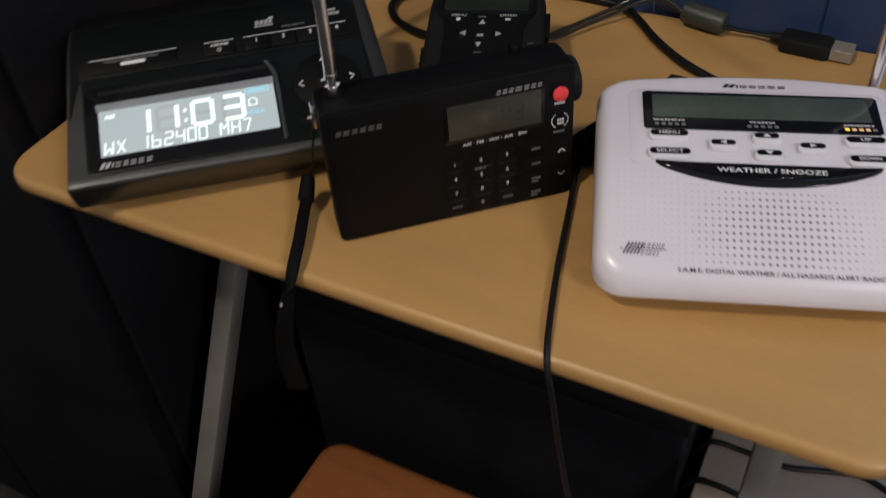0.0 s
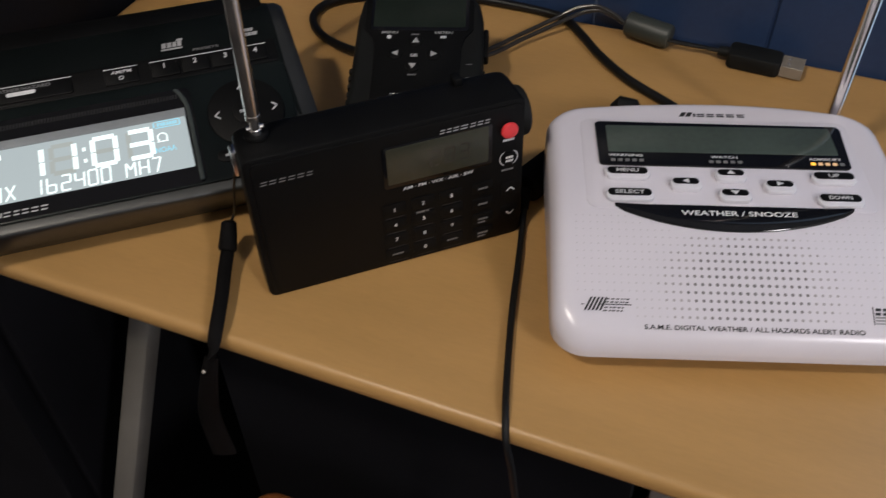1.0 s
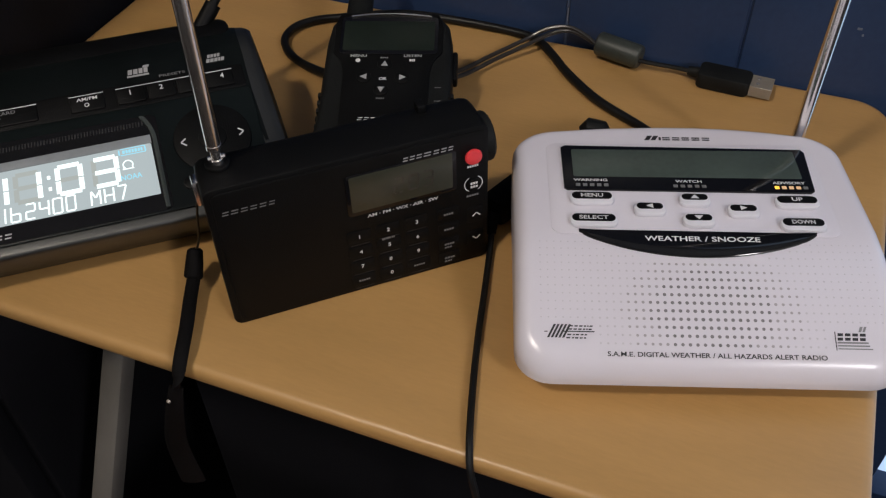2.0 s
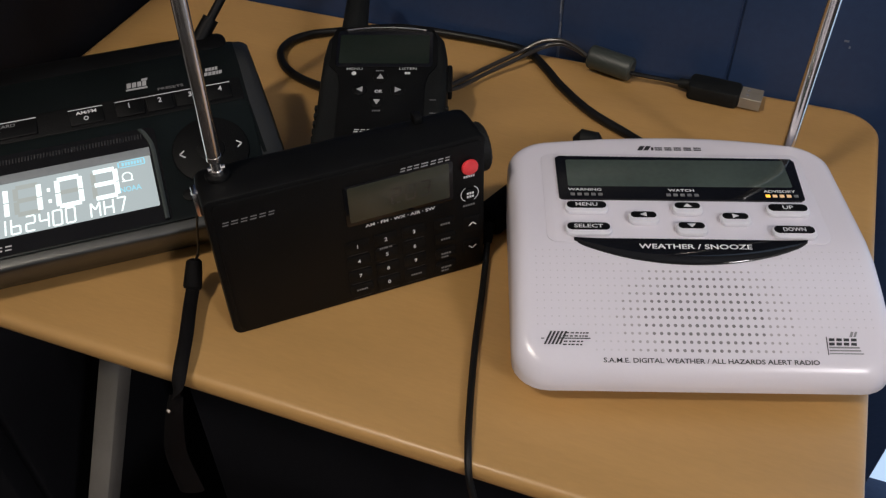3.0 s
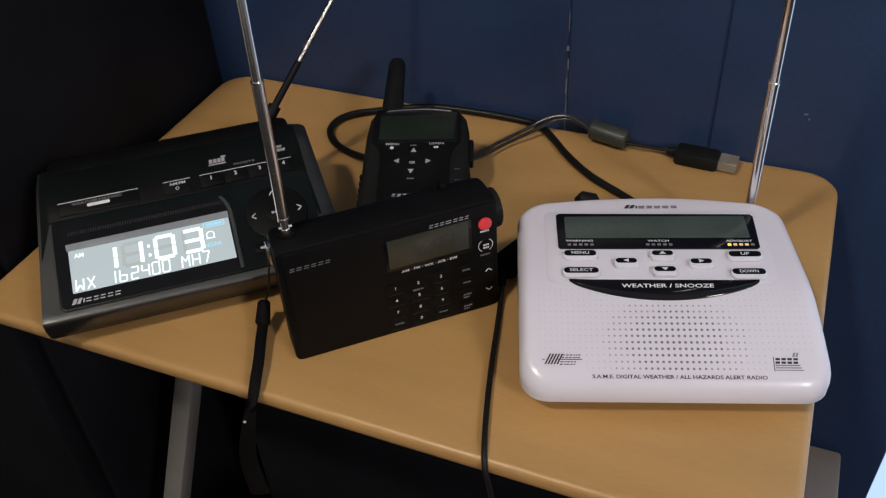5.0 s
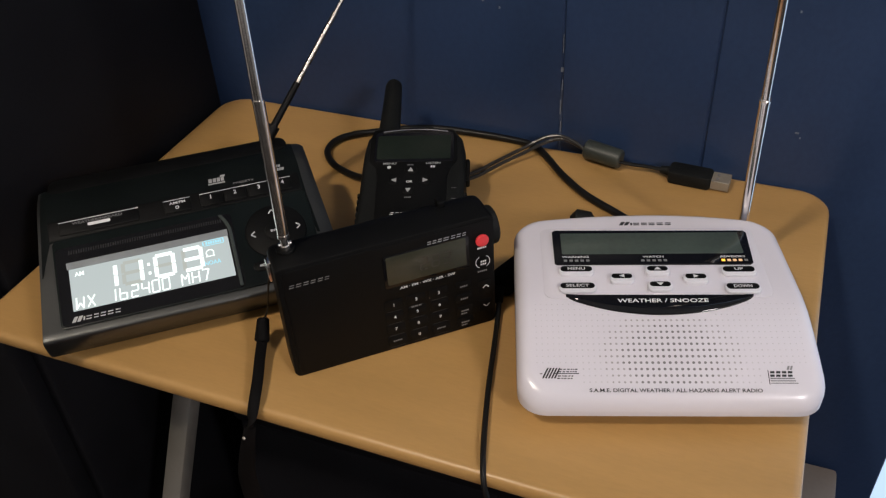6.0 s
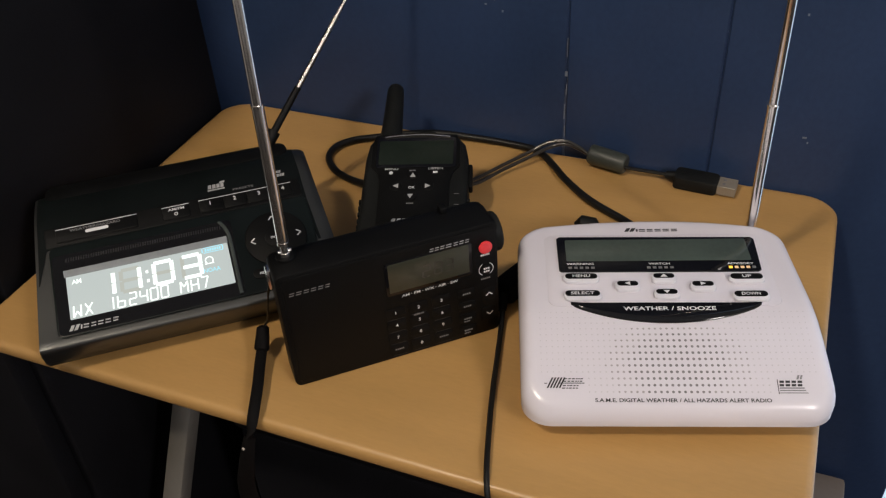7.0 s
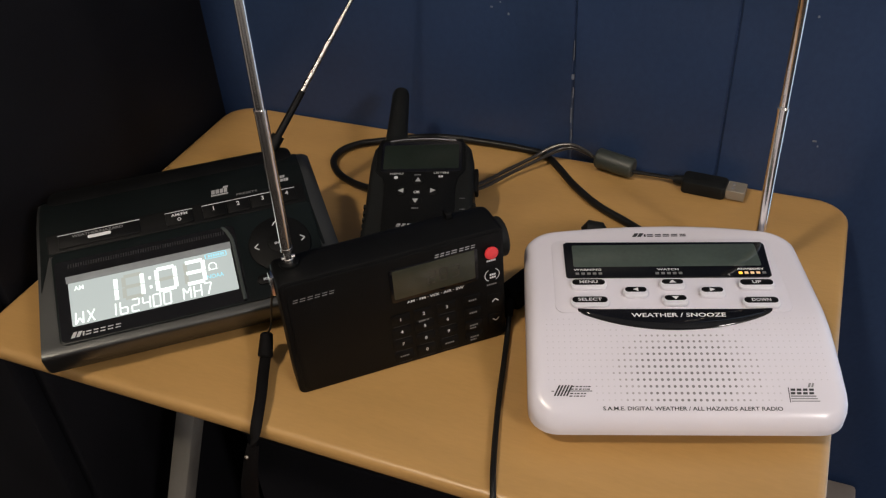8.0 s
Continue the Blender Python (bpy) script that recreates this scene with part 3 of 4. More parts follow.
# ---- black portable radio ----
def portable_radio():
    ob = base("portable_radio", pose(-0.1516, 0.3160, T + 0.0002, 0, 0, 41.9) @ pose(0, 0, 0, -2.0), "small black portable radio with keypad and red button", "radio")
    # local: x along the front, y into the case, z up
    W, H, D = 121.5, 76.0, 27.0
    rings = []
    for i, y in ((1.6, 0.0), (0.5, 0.35), (0.0, 1.3), (0.0, 18.0), (0.5, 22.5), (2.0, 25.5), (5.0, 27.0)):
        rings.append([(x, y, z) for x, z in rounded(0 + i * 0.6, W - i * 0.6, 0 + i * 0.4, H - i, 3.4, 5)])
    part("case", loft(bmesh.new(), rings), M_BLACK, ob)
    part("fascia", slab(rounded(3, W - 1.5, 2.5, H - 2.2, 3, 5), 0, 0.7, 0.3), M_BLACK, ob, m=pose(0, 0.15, 0, 90))
    face = pose(0, -0.6, 0, 90)          # x right, y up, z towards the viewer
    part("display_window", slab(rounded(56.6, 106.0, 45.4, 67.2, 1.6, 4), 0, 0.35, 0.12), M_BLACKGLOSS, ob, m=face)
    scr = part("screen", slab(rounded(58.4, 104.2, 47.4, 66.2, 0.6, 3), 0.3, 0.5, 0.06), M_LCDDARK, ob, "unlit brown-grey screen", m=face)
    bm = bmesh.new()
    for k, ch in enumerate("283"):
        strokes(bm, seven(ch), 77.5 + k * 6.6, 52.5, 4.0, 7.6, 1.0, 0.56, 0.06)
    part("screen_digits", bm, M_LCDGHOST, scr, "faint unlit digits", m=face, smooth=False)
    bm = blocks(bmesh.new(), 5.8, 62.8, (3.6, 4.0, 3.8, 3.8, 3.8, 3.4), 2.0, 0.2, 0.25, 0.3)
    part("maker_mark", bm, M_DIMPRINT, ob, "plain grey logo bars", m=face, smooth=False)
    bm = blocks(bmesh.new(), 82.2, 67.7, (3.0, 3.0, 3.2, 4.4, 3.3, 3.3, 2.9), 2.0, 0.4, 0.2, 0.3)
    part("model_mark", bm, M_DIMPRINT2, ob, "plain pale logo bars", m=face, smooth=False)
    lettering("AM · FM · WX · AIR · SW", 81.0, 43.6, 1.7, ob, M_PRINT, m=face, z=0.2, width=32.4)
    # keys
    cols, rows_ = (60.2, 73.4, 86.7), (33.3, 24.5, 15.8, 7.2)
    names = [["1", "2", "3"], ["4", "5", "6"], ["7", "8", "9"], [None, "0", None]]
    for r in range(4):
        for c in range(3):
            x, y = cols[c], rows_[r]
            key = part("key", slab(rounded(x - 5.6, x + 5.6, y - 3.3, y + 3.3, 1.2, 3), 0.0, 0.2, 0.06), M_BLACK, ob, m=face)
            if names[r][c]:
                lettering(names[r][c], x, y, 2.1, key, M_PRINT, m=face, z=0.45)
            else:
                part("lettering", bars(bmesh.new(), x - 2.6, y - 0.6, (1.2, 1.0, 1.2, 1.0, 0.9), 1.0, 0.45), M_DIMPRINT, key, m=face, smooth=False)
            part("key_rule", bars(bmesh.new(), x - 4.4, y - 4.6, (8.8,), 0.2, 0.2, 0, 0), M_KEYRULE, ob, m=face, smooth=False)
    part("lettering", bars(bmesh.new(), 70.2, 27.4, (0.8, 1.0, 0, 2.6, 0.9, 0.7), 1.3, 0.2), M_DIMPRINT, ob, m=face, smooth=False)
    for y, words in ((33.0, (1.2, 1.1, 1.2, 1.2)), (24.0, (1.2, 1.1, 1.2, 1.2)), (15.0, (1.3, 1.2, 1.2, 1.2)), (6.4, (1.6, 1.3, 0.8, 1.6))):
        key = part("key", slab(rounded(96.6, 107.0, y - 3.2, y + 3.2, 1.2, 3), 0.0, 0.2, 0.06), M_BLACK, ob, m=face)
        bm = bars(bmesh.new(), 101.8 - sum(words) / 2, y - 0.7, words, 1.1, 0.45)
        if y < 20:
            bars(bm, 101.8 - sum(words) / 2, y - 2.6, words[:3], 1.0, 0.45)
        part("lettering", bm, M_DIMPRINT, key, m=face, smooth=False)
    red = part("alert_button", dial(113.7, 61.6, 3.9, 0.0, 1.9, 28, 0.7), M_RED, ob, "bright red round button", m=face)
    part("lettering", bars(bmesh.new(), 111.0, 55.6, (1.1, 1.1, 1.1, 1.1, 1.0), 1.2, 0.2), M_PRINT, red, m=face, smooth=False)
    kn = part("round_key", dial(113.9, 46.3, 3.0, 0.0, 0.9, 24, 0.3), M_BLACK, ob, m=face)
    for a0, a1 in ((-60, 60), (120, 240)):
        part("ring_mark", ringmark(113.9, 46.3, 4.0, 4.4, a0, a1, 0.2), M_PRINT, kn, m=face, smooth=False)
    part("lettering", bars(bmesh.new(), 112.2, 46.6, (1.2, 1.2, 1.2), 1.2, 1.0), M_PRINT, kn, m=face, smooth=False)
    part("lettering", bars(bmesh.new(), 112.2, 44.7, (1.2, 1.2, 1.2), 1.2, 1.0), M_PRINT, kn, m=face, smooth=False)
    part("lettering", bars(bmesh.new(), 110.6, 39.4, (1.2, 1.2, 1.2, 1.2, 1.0), 1.1, 0.2), M_DIMPRINT, kn, m=face, smooth=False)
    for y, s in ((28.4, 1), (14.4, -1)):
        key = part("key", slab(rounded(110.6, 119.0, y - 4.6, y + 4.6, 1.5, 3), 0.0, 0.2, 0.06), M_BLACK, ob, m=face)
        part("arrow", strokes(bmesh.new(), [(0, 0.5 - 0.5 * s, 0.5, 0.5 + 0.5 * s), (0.5, 0.5 + 0.5 * s, 1, 0.5 - 0.5 * s)], 113.2, y - 0.8, 3.8, 1.9, 0.6, 0.45), M_PRINT, key, m=face, smooth=False)
    # tuning wheel on the side, aerial with swivel, kickstand notch on top
    wheel = bmesh.new()
    n = 40
    rings = []
    for x, f in ((119.0, 0.94), (120.0, 1.0), (126.2, 1.0), (127.2, 0.92)):
        rings.append([(x, 15.0 + (11.4 * f - (0.25 if k % 2 else 0)) * math.cos(2 * math.pi * k / n), 58.5 + (11.4 * f - (0.25 if k % 2 else 0)) * math.sin(2 * math.pi * k / n)) for k in range(n)])
    part("tuning_wheel", loft(wheel, rings), M_RUBBER, ob, "ribbed black tuning wheel")
    part("top_tab", block(96, 100, 18, 24, 75, 79.5, 0.8), M_BLACK, ob)
    inv = ob.matrix_world.inverted()
    b0, d = Vector((-0.1565, 0.3361, 0.737)), Vector((-0.012, 0.036, 1.0))

    def along(z):
        return inv @ (b0 + d * (z - b0.z) / d.z) * 1000
    part("aerial_swivel", tube([(along(0.7345) + Vector((0, 0, -6))), along(0.7345), along(0.739)], [2.8, 3.0, 2.6], 16), M_CHROME, ob, "chrome swivel")
    part("aerial_hinge", slab([(along(0.735).x + 5.2 * math.cos(k * 0.3142), along(0.735).y + 5.2 * math.sin(k * 0.3142)) for k in range(20)], 74.5, 77.6, 0.6), M_BLACK, ob)
    aer = part("aerial", rod(along(0.7445), along(0.8225), 2.95), M_CHROME, ob, "chrome telescopic aerial")
    part("aerial_section", rod(along(0.8225), along(0.90), 2.5), M_CHROME, aer)
    part("aerial_section", rod(along(0.90), along(0.955), 2.1), M_CHROME, aer)
    part("aerial_collar", rod(along(0.8218), along(0.8232), 3.15), M_CHROME, aer)
    part("aerial_collar", rod(along(0.8993), along(0.9007), 2.7), M_CHROME, aer)
    part("aerial_collar", rod(along(0.7440), along(0.7460), 3.15), M_CHROME, aer)
    part("aerial_pin", rod(along(0.7395) + Vector((-3.4, 0, 0)), along(0.7395) + Vector((3.4, 0, 0)), 1.2), M_CHROME, aer)
    part("aerial_collar", rod(along(0.7385), along(0.7445), 2.1), M_CHROME, aer)
    part("strap_lug", block(-2.2, 0.5, 10, 17, 62, 74, 0.8), M_CHROME, ob, "small chrome strap lug")
    return ob


portable_radio()


# ---- black clock weather radio ----
def clock_radio():
    ob = base("clock_radio", pose(-0.2975, 0.2850, T, 0, 0, 39.0), "black and charcoal clock weather radio with lit display", "radio")
    TH = 22.78
    face = Matrix.Translation((0, -10.5, 27.7)) @ pose(0, 0, 0, TH)
    # case: side profile from front foot over the slanted face to the back
    prof = [(2, 0.5), (-4, 2.0), (-9.5, 9.0), (-14.4, 17.0), (-16.8, 21.8), (-17.5, 23.6), (-17.2, 24.6), (-16.2, 25.4), (-12.4, 26.9), (0, 32.1), (20, 40.5), (40, 48.9), (52, 53.8),
            (62, 57.2), (74, 58.7), (84, 57.8), (90, 54.3), (94, 46), (97, 30), (98, 6), (94, 0.5)]
    rings = []
    def ring(u, shrink, lean):
        out = []
        for v, z in prof:
            vv, zz = 44 + (v - 44) * (1 - shrink / 58), 28 + (z - 28) * (1 - shrink / 30)
            out.append((u + lean * (zz / 60), vv, zz))
        return out
    for u, s, lean in ((2.6, 3.0, 7), (0.8, 1.2, 7), (0.0, 0.2, 7), (1.2, -0.3, 7), (9.0, -0.3, 4), (90, -0.3, 0), (168.0, -0.3, -5), (175.0, 0.1, -7), (179.0, 1.0, -9), (180.5, 2.2, -9), (179.8, 4.0, -9), (178.0, 6.0, -9)):
        rings.append(ring(u, s, lean))
    part("case", loft(bmesh.new(), rings), M_GUNMETAL, ob, "satin grey lower case")
    # black upper shell over the back of the case
    shell = []
    for u, k in ((0.6, -0.6), (2.0, 0.3), (9.0, 0.5), (90.0, 0.5), (164.5, 0.5), (170.0, 0.3), (173.4, -0.6)):
        du = (7 if u < 9 else 4 if u < 20 else 0 if u < 120 else -5 if u < 166 else -7)
        v0 = 20.0 if u < 3 else 12.0 if u > 166 else 40.5
        z0 = 32.3 + 0.42 * v0
        shell.append([(u + du * z / 60, v, z + k) for v, z in ((v0, z0 - 3.2), (v0, z0), (52, 54.0), (62, 57.5), (74, 59.0), (84, 58.1), (90, 54.8), (92, 50.0), (84, 50.0))])
    part("upper_shell", loft(bmesh.new(), shell), M_CHARCOAL, ob, "matte black upper shell")
    # glossy fascia
    part("fascia", slab(rounded(13.4, 164.8, -3.0, 56.0, 3.5, 5), 0.1, 1.2, 0.4), M_FASCIA, ob, "satin black fascia", m=face)
    scr = part("display", slab(rounded(14.6, 117.4, -2.0, 50.0, 3.0, 4), 1.0, 1.4), M_BLACKGLOSS, ob, m=face)
    lit = part("screen", slab(rounded(21.2, 113.0, 6.8, 34.3, 0.5, 2), 1.4, 1.85, 0.05), G_LCD, ob, "lit pale white-blue screen", m=face)
    lip = [[(u, 34.4, 1.5), (u, 34.5, 1.9), (u, 37.6, 3.0), (u, 38.4, 2.8), (u, 38.4, 1.5)] for u in (20.4, 50, 85, 113.4)]
    part("window_lip", loft(bmesh.new(), lip), M_LENS, scr, "upper window edge catching the backlight", m=face)
    # clear cover: its bent right-hand edge and thin rim
    edge = []
    for k in range(17):
        q = k / 16
        v = -1.0 + 50.4 * q
        u = 115.2 - 4.2 * max(0.0, (q - 0.72) / 0.28) ** 2.2
        edge.append([(u - 1.3, v, 1.6), (u - 1.0, v, 2.5), (u, v, 2.9), (u + 1.0, v, 2.5), (u + 1.3, v, 1.6)])
    part("window_edge", loft(bmesh.new(), edge), M_SMOKED, scr, "smoked clear window edge", m=face)
    zd = 1.9
    for x, ch in ((36.2, '1'), (50.8, '1'), (69.2, '0'), (85.4, '3')):
        part("screen_digit", strokes(bmesh.new(), seven(ch), x, 16.9, 10.2, 14.0, 2.3, zd, 0.03), G_SEG, lit, "glowing white digit", m=face, smooth=False)
    colon = bmesh.new()
    for y in (20.6, 26.6):
        strokes(colon, [(0, 0, 1, 0)], 64.6, y, 1.9, 1, 1.9, zd)
    part("screen_colon", colon, G_SEG, lit, m=face, smooth=False)
    for x, ch in zip((40.8, 47.2, 53.6, 59.6, 65.4, 71.2), "162400"):
        part("screen_digit", strokes(bmesh.new(), seven(ch), x, 7.6, 3.9, 7.6, 0.8, zd, 0.06), G_SEG, lit, m=face, smooth=False)
    for x, ch in ((82.2, 'M'), (88.2, 'H'), (94.0, 'Z'), (23.2, 'W'), (29.4, 'X')):
        part("screen_letter", strokes(bmesh.new(), LETTER[ch], x, 7.6, 4.0, 7.4, 0.8, zd, 0.06), G_SEG, lit, m=face, smooth=False)
    bm = bmesh.new()
    strokes(bm, [SEVEN[k] for k in ('tl', 'm', 't', 'bl', 'b')], 50.8, 16.9, 10.2, 14.0, 2.3, zd - 0.02, 0.03)
    strokes(bm, [SEVEN['m']], 69.2, 16.9, 10.2, 14.0, 2.2, zd - 0.02, 0.03)
    strokes(bm, [SEVEN['tl'], SEVEN['bl']], 85.4, 16.9, 10.2, 14.0, 2.2, zd - 0.02, 0.03)
    part("screen_shadow", bm, GHOST_LCD, lit, "faint unlit segments", m=face, smooth=False)
    lettering("AM", 26.8, 30.4, 2.8, lit, G_SEG, m=face, z=zd, width=5.2)
    bm = bars(bmesh.new(), 98.6, 30.2, (11.4,), 0.5, zd, 0, 0)
    bars(bm, 98.6, 33.5, (11.4,), 0.5, zd, 0, 0)
    bars(bm, 97.6, 30.7, (0.7,), 2.8, zd, 0, 0)
    bars(bm, 109.6, 30.7, (0.7,), 2.8, zd, 0, 0)
    bars(bm, 99.4, 31.2, (1.5, 1.3, 1.5, 1.3, 1.5, 1.3, 1.2), 1.8, zd, 0.05, 0.25)
    part("screen_icon", bm, G_BLUE, lit, "pale blue outlined pill icon", m=face, smooth=False)
    part("screen_icon", ringmark(101.0, 25.2, 1.9, 2.5, -40, 230, zd), G_SEG, lit, m=face, smooth=False)
    part("screen_icon", strokes(bmesh.new(), [(0, 0, 1, 0.0), (0.2, .0, .1, .5), (.85, 0, .9, .6)], 98.2, 23.0, 5.4, 3.0, 0.55, zd), G_SEG, lit, m=face, smooth=False)
    lettering("NOAA", 101.6, 18.6, 2.9, lit, G_BLUE, m=face, z=zd, width=9.6, name="screen_mark")
    bm = bars(bmesh.new(), 25.8, 0.2, (1.3,), 2.5, 1.45, 0.15, 0.3)
    blocks(bm, 27.4, 0.2, (4.2, 3.6, 4.0, 4.2, 4.0), 2.5, 1.45, 0.15, 0.3)
    bars(bm, 19.6, 0.0, (2.7, 2.7), 3.4, 1.45, 0.5, 0.25)
    part("maker_mark", bm, M_DIMPRINT2, ob, "plain pale logo bars", m=face, smooth=False)
    # cursor wheel
    wheel = part("cursor_wheel", dial(141.5, 30.6, 18.4, 0.8, 2.4, 40, 0.8), M_BLACK, ob, m=face)
    cen = part("centre_button", dial(141.5, 30.6, 6.6, 2.2, 3.0, 28, 0.4), M_BLACK, wheel, m=face)
    lettering("ENTER", 141.5, 30.4, 1.6, cen, M_PRINT, m=face, z=3.1, width=6.0)
    for dx, dy, rot in ((-13.6, 0, 90), (13.6, 0, -90), (0, 13.6, 0), (0, -13.6, 180)):
        bm = strokes(bmesh.new(), [(0, 0, .5, 1), (.5, 1, 1, 0)], -2.0, -1.2, 4.0, 2.5, 0.65, 0)
        part("arrow", bm, M_PRINT, wheel, m=face @ Matrix.Translation((141.5 + dx, 30.6 + dy, 2.5)) @ pose(0, 0, 0, 0, 0, rot), smooth=False)
    key = part("menu_key", slab(rounded(123.8, 137.0, 5.8, 12.4, 3.2, 5), 0.8, 2.0, 0.5), M_BLACK, ob, m=face)
    lettering("MENU", 130.4, 9.0, 1.7, key, M_PRINT, m=face, z=2.1, width=5.6)
    # row of buttons above the display
    top = part("button_panel", slab(rounded(12.0, 163.4, 56.6, 70.0, 1.5, 3), 0.2, 0.9, 0.3), M_BLACK, ob, m=face)
    for x0, x1 in ((18.4, 65.0), (79.8, 96.0), (101.6, 115.4), (116.4, 129.6), (130.6, 144.0), (145.0, 158.0)):
        key = part("button", slab(rounded(x0, x1, 58.6, 67.4, 1.0, 3), 0.7, 1.7, 0.4), M_BLACK, top, m=face)
    part("button_rule", bars(bmesh.new(), 18.4, 67.2, (46.6,), 0.45, 1.8, 0, 0), M_PRINT, top, m=face, smooth=False)
    part("button_rule", bars(bmesh.new(), 79.8, 67.2, (16.2,), 0.4, 1.8, 0, 0), M_PRINT, top, m=face, smooth=False)
    part("button_rule", bars(bmesh.new(), 101.6, 67.2, (56.4,), 0.4, 1.8, 0, 0), M_PRINT, top, m=face, smooth=False)
    lettering("WEATHER/HAZARD", 40.8, 65.4, 1.8, top, M_DIMPRINT, m=face, z=1.82, width=29.0)
    part("lettering", slab(rounded(35.0, 48.2, 61.9, 64.0, 0.9, 3), 1.7, 1.85), M_PRINT, top, m=face, smooth=False)
    lettering("AM/FM", 88.0, 65.2, 1.9, top, M_PRINT, m=face, z=1.82, width=9.6)
    part("ring_mark", ringmark(87.6, 61.8, 0.75, 1.15, 0, 360, 1.82), M_PRINT, top, m=face, smooth=False)
    for x, ch in ((108.2, "1"), (123.0, "2"), (137.8, "3"), (152.6, "4")):
        lettering(ch, x, 64.4, 2.8, top, M_PRINT, m=face, z=1.82)
    crown = face @ Matrix.Translation((0, 70, 1.2)) @ pose(0, 0, 0, -11) @ Matrix.Translation((0, -70, 0))
    lettering("PRESETS", 129.4, 70.6, 1.7, ob, M_DIMPRINT, m=crown, z=0.5, width=12.6)
    bm = bars(bmesh.new(), 108.6, 75.0, (2.6, 2.6, 2.4, 2.4), 3.4, 0.4, 0.1, 0.2)
    bars(bm, 108.2, 73.2, (10.4,), 1.2, 0.4, 0, 0)
    bars(bm, 116.0, 78.6, (3.0,), 1.6, 0.4, 0.3, 0)
    part("agency_mark", bm, M_DIMPRINT2, ob, "plain pale logo bars", m=crown, smooth=False)
    bm = bars(bmesh.new(), 146.6, 73.8, (2.0, 2.0, 2.0, 1.2, 2.0), 2.4, 0.4, 0.2)
    bars(bm, 147.6, 77.0, (1.6, 1.6, 1.6, 1.6), 2.2, 0.4, 0.2)
    part("alert_mark", bm, M_DIMPRINT2, ob, "plain pale logo bars", m=crown, smooth=False)
    # ribbed strip between buttons and display
    bm = bmesh.new()
    for k in range(64):
        bars(bm, 22.0 + k * 1.40, 44.6, (1.40,), 2.6, 1.45, 0.1, 0.55)
    part("ribbed_strip", bm, M_DIMPRINT_FAINT, ob, m=face, smooth=False)
    # rear hump with the aerial socket
    part("rear_hump", slab(rounded(12, 162, 78, 95, 6, 5), 44, 59.6, 2.0), M_BLACK, ob)
    inv = ob.matrix_world.inverted()
    p0, p1 = Vector((-0.2372, 0.4583, 0.7249)), Vector((-0.2094, 0.5282, 0.7928))

    def along(s):
        return inv @ (p0 + (p1 - p0) * s) * 1000
    aer = part("aerial", rod(along(0.30), along(0.85), 1.75), M_DULLCHROME, ob, "chrome telescopic aerial")
    part("aerial_sleeve", rod(along(-0.12), along(0.34), 2.5, 2.2), M_BLACK, aer, "black lower sleeve")
    part("aerial_socket", rod(along(-0.16), along(0.02), 4.2), M_BLACK, ob)
    part("aerial_section", rod(along(0.85), along(1.55), 1.4), M_DULLCHROME, aer)
    part("aerial_collar", rod(along(0.843), along(0.855), 2.0), M_DULLCHROME, aer)
    for x in (18, 160):
        for y in (8, 88):
            part("rubber_foot", dial(x, y, 6, -0.2, 2.0, 16, 0.4), M_RUBBER, ob)
    return ob


M_DIMPRINT_FAINT = surface("faint_rib_grey", (0.014, 0.0145, 0.015), 0.4, vary=0.1, scale=200)
GHOST_LCD = glowing("lcd_unlit_segment", (0.78, 0.86, 0.84), 0.52)
clock_radio()


